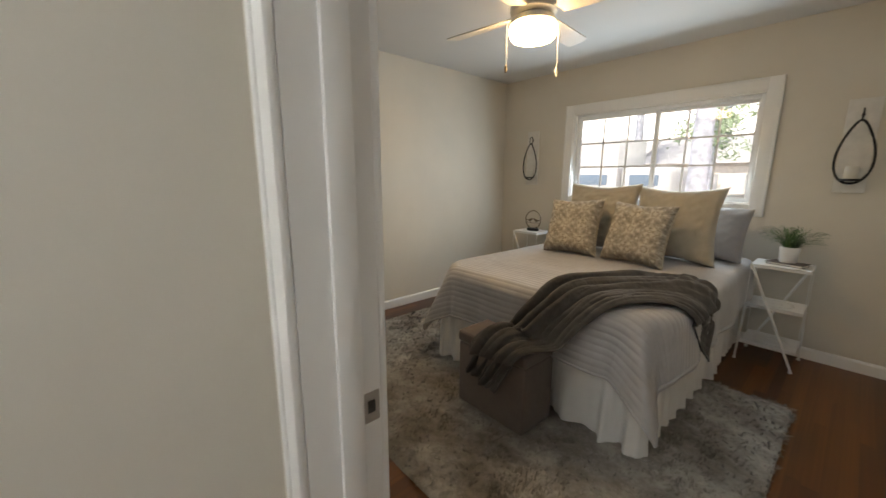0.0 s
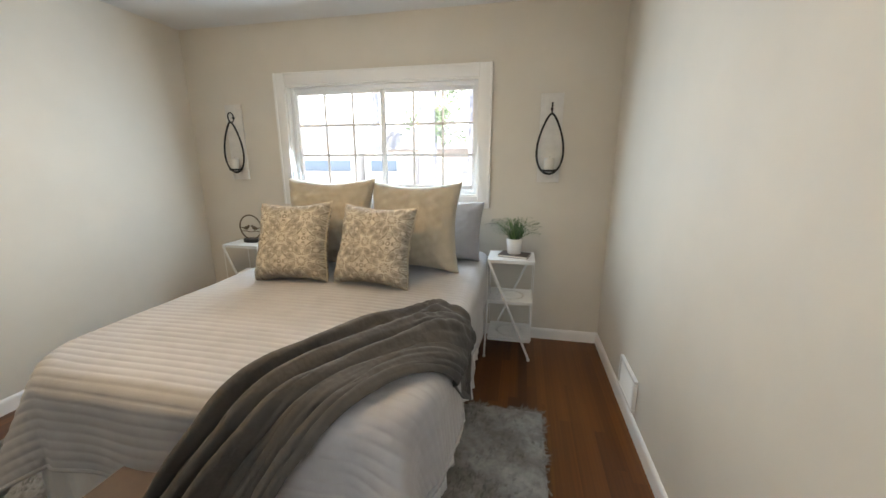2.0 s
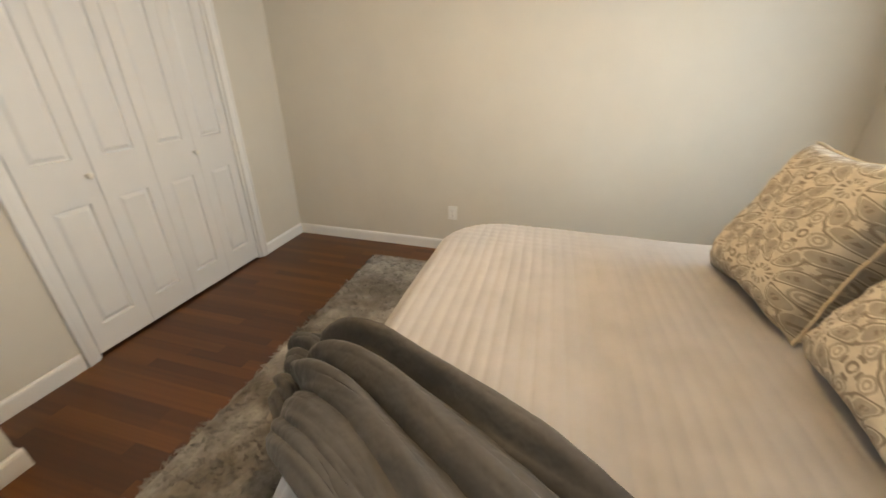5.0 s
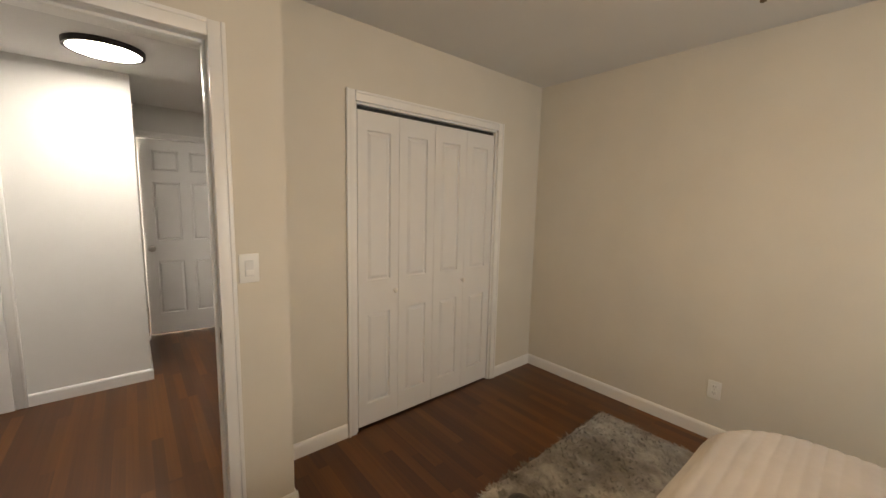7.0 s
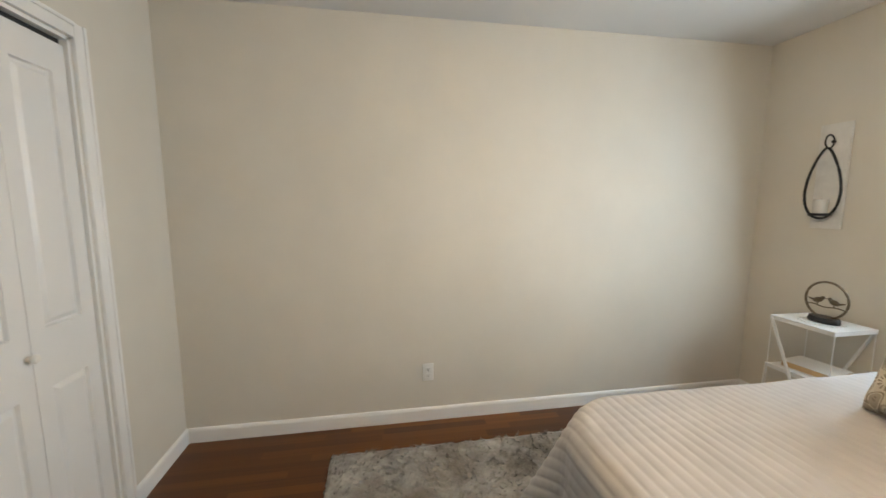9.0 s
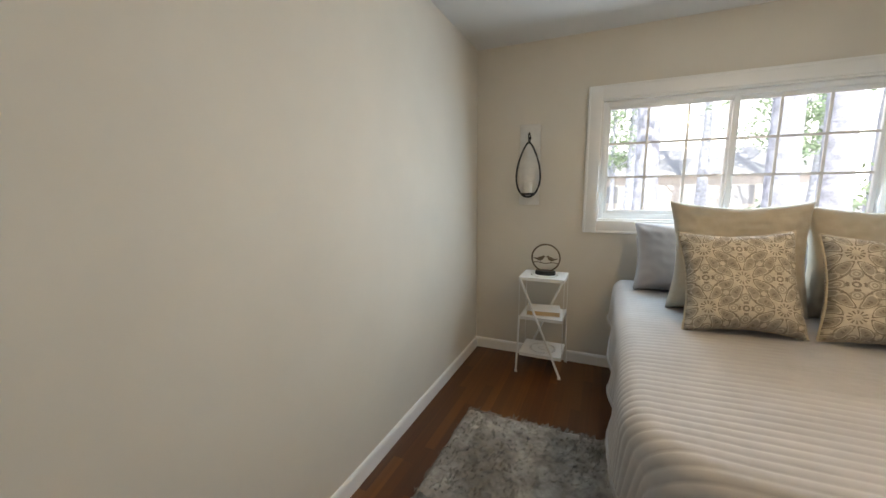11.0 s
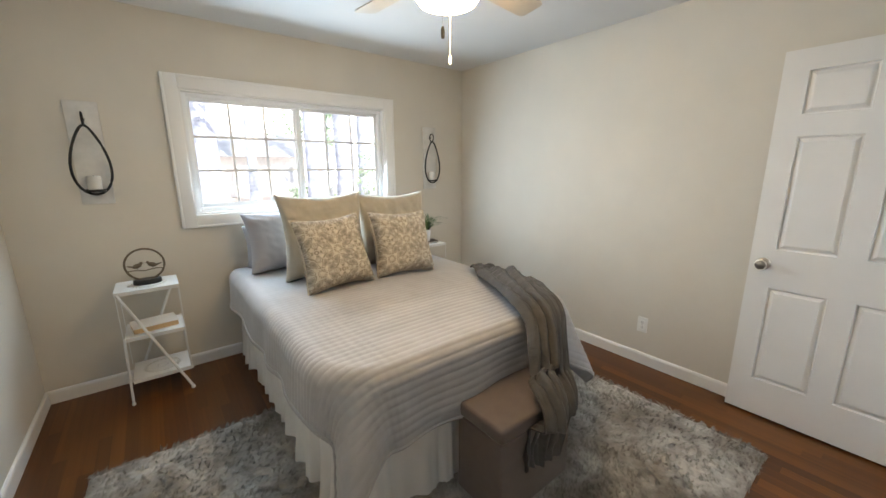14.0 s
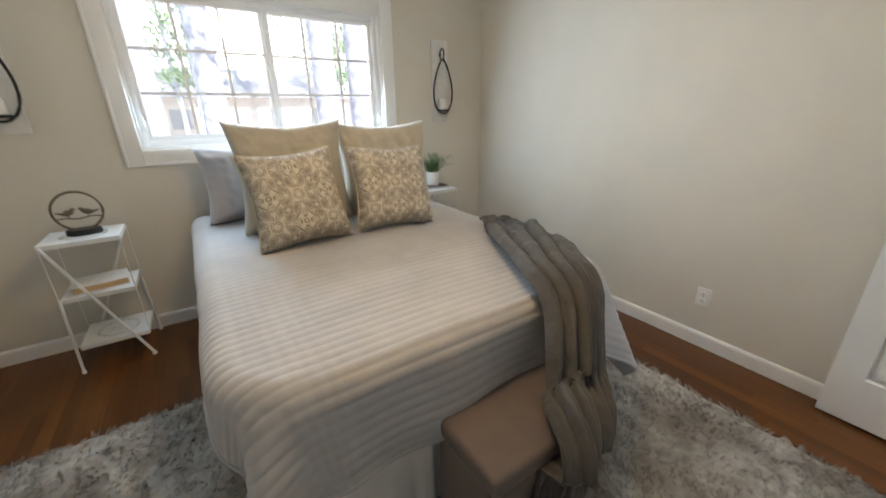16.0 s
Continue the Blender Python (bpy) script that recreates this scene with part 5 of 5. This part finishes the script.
structure("backdrop", bm, m_sky_glow, "glowing sheet standing in for overexposed sky past the houses", "backdrop")
bm = bmesh.new()
bed_ring = [(4.6 + 5.2 * math.cos(a) * (1 + 0.10 * math.sin(3 * a)), 10.6 + 4.6 * math.sin(a) * (1 + 0.12 * math.cos(4 * a))) for a in [2 * math.pi * k / 36 for k in range(36)]]
hi_ = [bm.verts.new((x, y, GZ + 0.03)) for x, y in bed_ring]
lo_ = [bm.verts.new((x * 1.01 - 0.04, y, GZ - 0.05)) for x, y in bed_ring]
bm.faces.new(hi_)
for k in range(36):
    bm.faces.new((lo_[k], lo_[(k + 1) % 36], hi_[(k + 1) % 36], hi_[k]))
# reddish needles, their colour darkened to hold the shade of the trees
structure("ground_bed", bm, simple("shaded_fallen_needles", (0.36, 0.22, 0.17), 0.95, vary=0.35, scale=1.5, bump_scale=14.0, bump_dist=0.03), "reddish fallen pine needles, darkened for shade under the trees", "ground")
bm = bmesh.new()
box(bm, -60, 60, 16.5, 22.5, GZ - 0.1, GZ + 0.02)
structure("road", bm, m_asphalt, "pale sunlit street in front of the house", "road")
bm = bmesh.new()
box(bm, -9.5, -0.5, 8.0, 16.4, GZ - 0.1, GZ + 0.024)
structure("driveway", bm, m_asphalt, "pale concrete driveway beside the house", "driveway")


def pine(label, x, y, r, hgt, seed):
    rs = random.Random(seed)
    tr = thing("pine_tree", label, "tree", pose(x, y, GZ), group="pines outside")
    bm = bmesh.new()
    pts = [(0.15 * rs.uniform(-1, 1) * k / 8, 0.15 * rs.uniform(-1, 1) * k / 8, hgt * k / 8) for k in range(9)]
    tube(bm, pts, lambda q: r * (1.25 - 0.25 * min(1, q * 12)) * (1 - 0.65 * q), 14)
    part("trunk", bm, m_washed_bark, tr, smooth=True)
    for k in range(7):
        z = hgt * rs.uniform(0.42, 0.9)
        a = rs.uniform(0, 6.283)
        L = rs.uniform(1.5, 3.2)
        bm = bmesh.new()
        tube(bm, [(0, 0, z), (math.cos(a) * L * 0.5, math.sin(a) * L * 0.5, z + 0.3), (math.cos(a) * L, math.sin(a) * L, z + 0.9)], lambda q: 0.07 * (1 - 0.8 * q), 6)
        part("limb", bm, m_washed_bark, tr, smooth=True)
    vs, fs = [], []
    for c in range(26):
        z = hgt * rs.uniform(0.45, 1.03)
        a, rad = rs.uniform(0, 6.283), rs.uniform(0.2, 3.2) * (1.15 - 0.6 * z / hgt)
        c0 = Vector((math.cos(a) * rad, math.sin(a) * rad, z))
        for _ in range(90):
            p = c0 + Vector((rs.gauss(0, 0.45), rs.gauss(0, 0.45), rs.gauss(0, 0.28)))
            d1 = Vector((rs.gauss(0, 1), rs.gauss(0, 1), rs.gauss(0, 1))).normalized() * rs.uniform(0.08, 0.20)
            d2 = d1.cross(Vector((rs.gauss(0, 1), rs.gauss(0, 1), rs.gauss(0, 1)))).normalized() * 0.045
            i = len(vs)
            vs += [p - d1, p + d2, p + d1, p - d2]
            fs.append((i, i + 1, i + 2, i + 3))
    me = bpy.data.meshes.new("crown")
    me.from_pydata([tuple(v) for v in vs], [], fs)
    me.materials.append(m_needle)
    cr = new("crown", me)
    cr.parent = tr
    tagged(cr, kind="stuff")
    return tr


for k, (x, y, r, hgt) in enumerate(((0.75, 9.2, 0.21, 13), (1.75, 10.2, 0.26, 15), (3.55, 8.6, 0.24, 14), (4.55, 9.4, 0.25, 14), (7.4, 14.0, 0.3, 15), (-6.5, 24.5, 0.3, 14), (2.2, 25.0, 0.3, 15), (1.2, 25.5, 0.14, 7.5), (-2.6, 24.5, 0.14, 7.0), (8.6, 24.0, 0.14, 7.0),
                                    (10.5, 25.5, 0.3, 14), (-14, 27, 0.3, 15), (6.0, 27.0, 0.3, 14))):
    pine("tall yard pine, rough trunk coloured pale blue-grey for glare", x, y, r, hgt, 60 + k)


def shrub(label, x, y, r, seed):
    rs = random.Random(seed)
    s_ = thing("shrub", label, "bush", pose(x, y, GZ), group="shrubs outside")
    bm = bmesh.new()
    for k in range(5):
        a = rs.uniform(0, 6.283)
        tube(bm, [(0, 0, 0), (math.cos(a) * r * 0.3, math.sin(a) * r * 0.3, r * 0.6), (math.cos(a) * r * 0.6, math.sin(a) * r * 0.6, r * 1.2)], 0.02, 5)
    part("stems", bm, m_washed_bark, s_, smooth=True)
    vs, fs = [], []
    for _ in range(900):
        d = Vector((rs.gauss(0, 1), rs.gauss(0, 1), rs.gauss(0, 0.8)))
        p = d.normalized() * r * rs.uniform(0.5, 1.05) + Vector((0, 0, r * 1.05))
        d1 = Vector((rs.gauss(0, 1), rs.gauss(0, 1), rs.gauss(0, 1))).normalized() * rs.uniform(0.04, 0.10)
        d2 = d1.cross(Vector((rs.gauss(0, 1), rs.gauss(0, 1), rs.gauss(0, 1)))).normalized() * 0.035
        i = len(vs)
        vs += [p - d1, p + d2, p + d1, p - d2]
        fs.append((i, i + 1, i + 2, i + 3))
    me = bpy.data.meshes.new("leaves")
    me.from_pydata([tuple(v) for v in vs], [], fs)
    me.materials.append(m_needle)
    cr = new("leaves", me)
    cr.parent = s_
    tagged(cr, kind="stuff")


shrub("leafy green shrub by the drive", 6.4, 11.5, 1.2, 5)
shrub("leafy green shrub by the street", 5.8, 16.0, 0.8, 6)


def house(label, x0, x1, y0, y1, wall_m, seed):
    h = thing("house", label, "house", pose(0, 0, GZ), group="houses across the street")
    bm = bmesh.new()
    box(bm, x0, x1, y0, y1, 0, 2.9)
    part("wall", bm, wall_m, h)
    bm = bmesh.new()
    xm = (y0 + y1) / 2
    v = [bm.verts.new(p) for p in ((x0 - 0.5, y0 - 0.6, 2.86), (x1 + 0.5, y0 - 0.6, 2.86), (x1 + 0.5, y1 + 0.6, 2.86), (x0 - 0.5, y1 + 0.6, 2.86), (x0 - 0.5, xm, 4.9), (x1 + 0.5, xm, 4.9))]
    for f in ((0, 1, 5, 4), (2, 3, 4, 5), (0, 4, 3), (1, 2, 5), (0, 3, 2, 1)):
        bm.faces.new([v[i] for i in f])
    part("roof", bm, m_washed_roof, h)
    nwin = int((x1 - x0) / 2.6)
    for k in range(nwin):
        cx = x0 + (x1 - x0) * (k + 0.5) / nwin
        door = k == nwin // 2
        bm = bmesh.new()
        zb, zt, hw = (0.1, 2.15, 0.5) if door else (0.95, 2.15, 0.6)
        soft_box(bm, cx - hw - 0.08, cx + hw + 0.08, y0 - 0.05, y0 + 0.02, zb - 0.08, zt + 0.08, 0.01, 1)
        wfr = part("door" if door else "window", bm, m_siding, h)
        bm = bmesh.new()
        box(bm, cx - hw, cx + hw, y0 - 0.07, y0 - 0.052, zb, zt)
        part("door_leaf" if door else "pane", bm, m_washed_pane, wfr)
    return h


house("single-storey pale brick house, roof and panes paled for glare", -8.2, 13.0, 31.0, 38.0, m_brick, 1)
house("single-storey pale sided house across the street", -24.0, -9.0, 31.0, 38.0, m_siding, 2)


def wheel(parent, x, y, r, w):
    bm = bmesh.new()
    lathe(bm, [(r * 0.62, -w / 2), (r * 0.93, -w / 2), (r, -w * 0.3), (r, w * 0.3), (r * 0.93, w / 2), (r * 0.62, w / 2)], 24)
    bm.transform(Matrix.Translation((x, y, r)) @ Matrix.Rotation(radians(90), 4, 'X'))
    ty = part("wheel", bm, m_tyre, parent, smooth=True)
    bm = bmesh.new()
    lathe(bm, [(0.0, -w * 0.51), (r * 0.2, -w * 0.54), (r * 0.58, -w * 0.51), (r * 0.62, -w * 0.46), (0.0, -w * 0.46)], 20)
    bm.transform(Matrix.Translation((x, y, r)) @ Matrix.Rotation(radians(90), 4, 'X'))
    part("rim", bm, m_carpaint, ty, smooth=True)


truck = thing("box_truck", "white panel truck with dark side windows on the drive", "truck", pose(-4.6, 13.2, GZ + 0.024, 0, 0, 0))
bm = bmesh.new()
soft_box(bm, -3.0, 2.4, -1.1, 1.1, 0.95, 3.1, 0.05, 2)
part("box_body", bm, m_carpaint, truck, smooth=True)
bm = bmesh.new()
soft_box(bm, 2.45, 3.9, -1.0, 1.0, 0.55, 2.2, 0.18, 3)
part("cab", bm, m_carpaint, truck, smooth=True)
bm = bmesh.new()
box(bm, -2.9, 2.5, -0.9, 0.9, 0.55, 0.93)
part("chassis", bm, m_tyre, truck)
m_tint = simple("tinted_glass", (0.16, 0.22, 0.30), 0.08)
for x0, x1, y in ((-1.3, 0.1, -1.125), (0.5, 2.1, -1.125), (2.75, 3.6, -1.025)):
    bm = bmesh.new()
    soft_box(bm, x0, x1, y, y + 0.05, 1.62, 1.95, 0.02, 2)
    part("side_window", bm, m_tint, truck, "dark tinted side window", smooth=True)
for x in (-1.8, 3.0):
    for y in (-0.95, 0.95):
        wheel(truck, x, y, 0.42, 0.26)

car = thing("sedan", "white sedan parked along the street", "car", pose(8.2, 17.6, GZ + 0.02, 0, 0, 0))
bm = bmesh.new()
prof = [(-2.2, 0.35), (-2.25, 0.75), (-1.9, 0.92), (-1.35, 0.98), (-0.75, 1.40), (0.55, 1.42), (1.15, 0.98), (2.0, 0.85), (2.25, 0.62), (2.2, 0.35)]
a = [bm.verts.new((x, -0.86, z)) for x, z in prof]
c = [bm.verts.new((x, 0.86, z)) for x, z in prof]
bm.faces.new(a)
bm.faces.new(c[::-1])
for k in range(len(prof)):
    j = (k + 1) % len(prof)
    bm.faces.new((a[k], c[k], c[j], a[j]))
bmesh.ops.bevel(bm, geom=bm.edges[:], offset=0.05, segments=2, affect='EDGES')
part("body", bm, m_carpaint, car, smooth=True)
for y in (-0.865, 0.865):
    for q in (((-1.15, 1.0), (-0.70, 1.33), (-0.15, 1.35), (-0.15, 1.0)), ((-0.07, 1.0), (-0.07, 1.35), (0.50, 1.34), (0.92, 1.0))):
        bm = bmesh.new()
        f0 = [bm.verts.new((x, y, z)) for x, z in q]
        f1_ = [bm.verts.new((x, y * 0.99, z)) for x, z in q]
        bm.faces.new(f0)
        bm.faces.new(f1_[::-1])
        for k in range(4):
            bm.faces.new((f0[k], f1_[k], f1_[(k + 1) % 4], f0[(k + 1) % 4]))
        part("side_window", bm, m_washed_pane, car)
for x in (-1.4, 1.4):
    for y in (-0.8, 0.8):
        wheel(car, x, y, 0.33, 0.2)

# ================= floor boards =================
BW = 0.0575
LENGTHS = (0.35, 0.5, 0.65, 0.8, 0.95, 1.1, 1.3, 1.5)


def plank_bm(bm, x, y, L):
    g = 0.0
    z = [(-0.012, 0), (0, 0)]
    rings = []
    for zz, ins in z:
        a0, a1, b0, b1 = x + g + ins, x + BW - g - ins, y + g + ins, y + L - g - ins
        rings.append([bm.verts.new(p) for p in ((a0, b0, zz), (a1, b0, zz), (a1, b1, zz), (a0, b1, zz))])
    for p, q in zip(rings, rings[1:]):
        for k in range(4):
            bm.faces.new((p[k], p[(k + 1) % 4], q[(k + 1) % 4], q[k]))
    bm.faces.new(rings[-1])


plank_mesh = {}


def plank(L):
    key = round(L, 3)
    if key not in plank_mesh:
        bm = bmesh.new()
        plank_bm(bm, 0, 0, L)
        me = bpy.data.meshes.new("floorboard")
        bm.to_mesh(me)
        bm.free()
        me.materials.append(m_wood)
        plank_mesh[key] = me
    return plank_mesh[key]


rs = random.Random(5)
hall_bm = bmesh.new()
for k in range(int(W / BW) + 1):
    x = k * BW
    y, end = -0.005 - (0.0 if x < XB - 0.03 else 0.2), D
    if x > XB - 0.03:
        y = YH - 0.4
    first = True
    while y < end - 0.02:
        L = rs.choice(LENGTHS) * (rs.choice((0.5, 0.8, 1.0)) if first else 1.0)
        first = False
        if end - (y + L) < 0.25:
            L = end - y
        piece("floorboard", plank(L), floor, Matrix.Translation((x, y, 0)))
        y += L
for k in range(int(1.55 / BW), int(HX1 / BW) + 1):
    x = k * BW
    y, end = HY2 - T - 1.3 - rs.uniform(0, 0.5), (-0.76 if x < XB - 0.03 else YH - 0.4)
    if x > W:
        end = YH
    while y < end - 0.02:
        L = min(rs.choice(LENGTHS), end - y)
        plank_bm(hall_bm, x, y, L)
        y += L
hall_boards = part("hall_boards", hall_bm, m_wood, floor)
tagged(hall_boards, "glossy oak strip boards of the hall", kind="stuff")
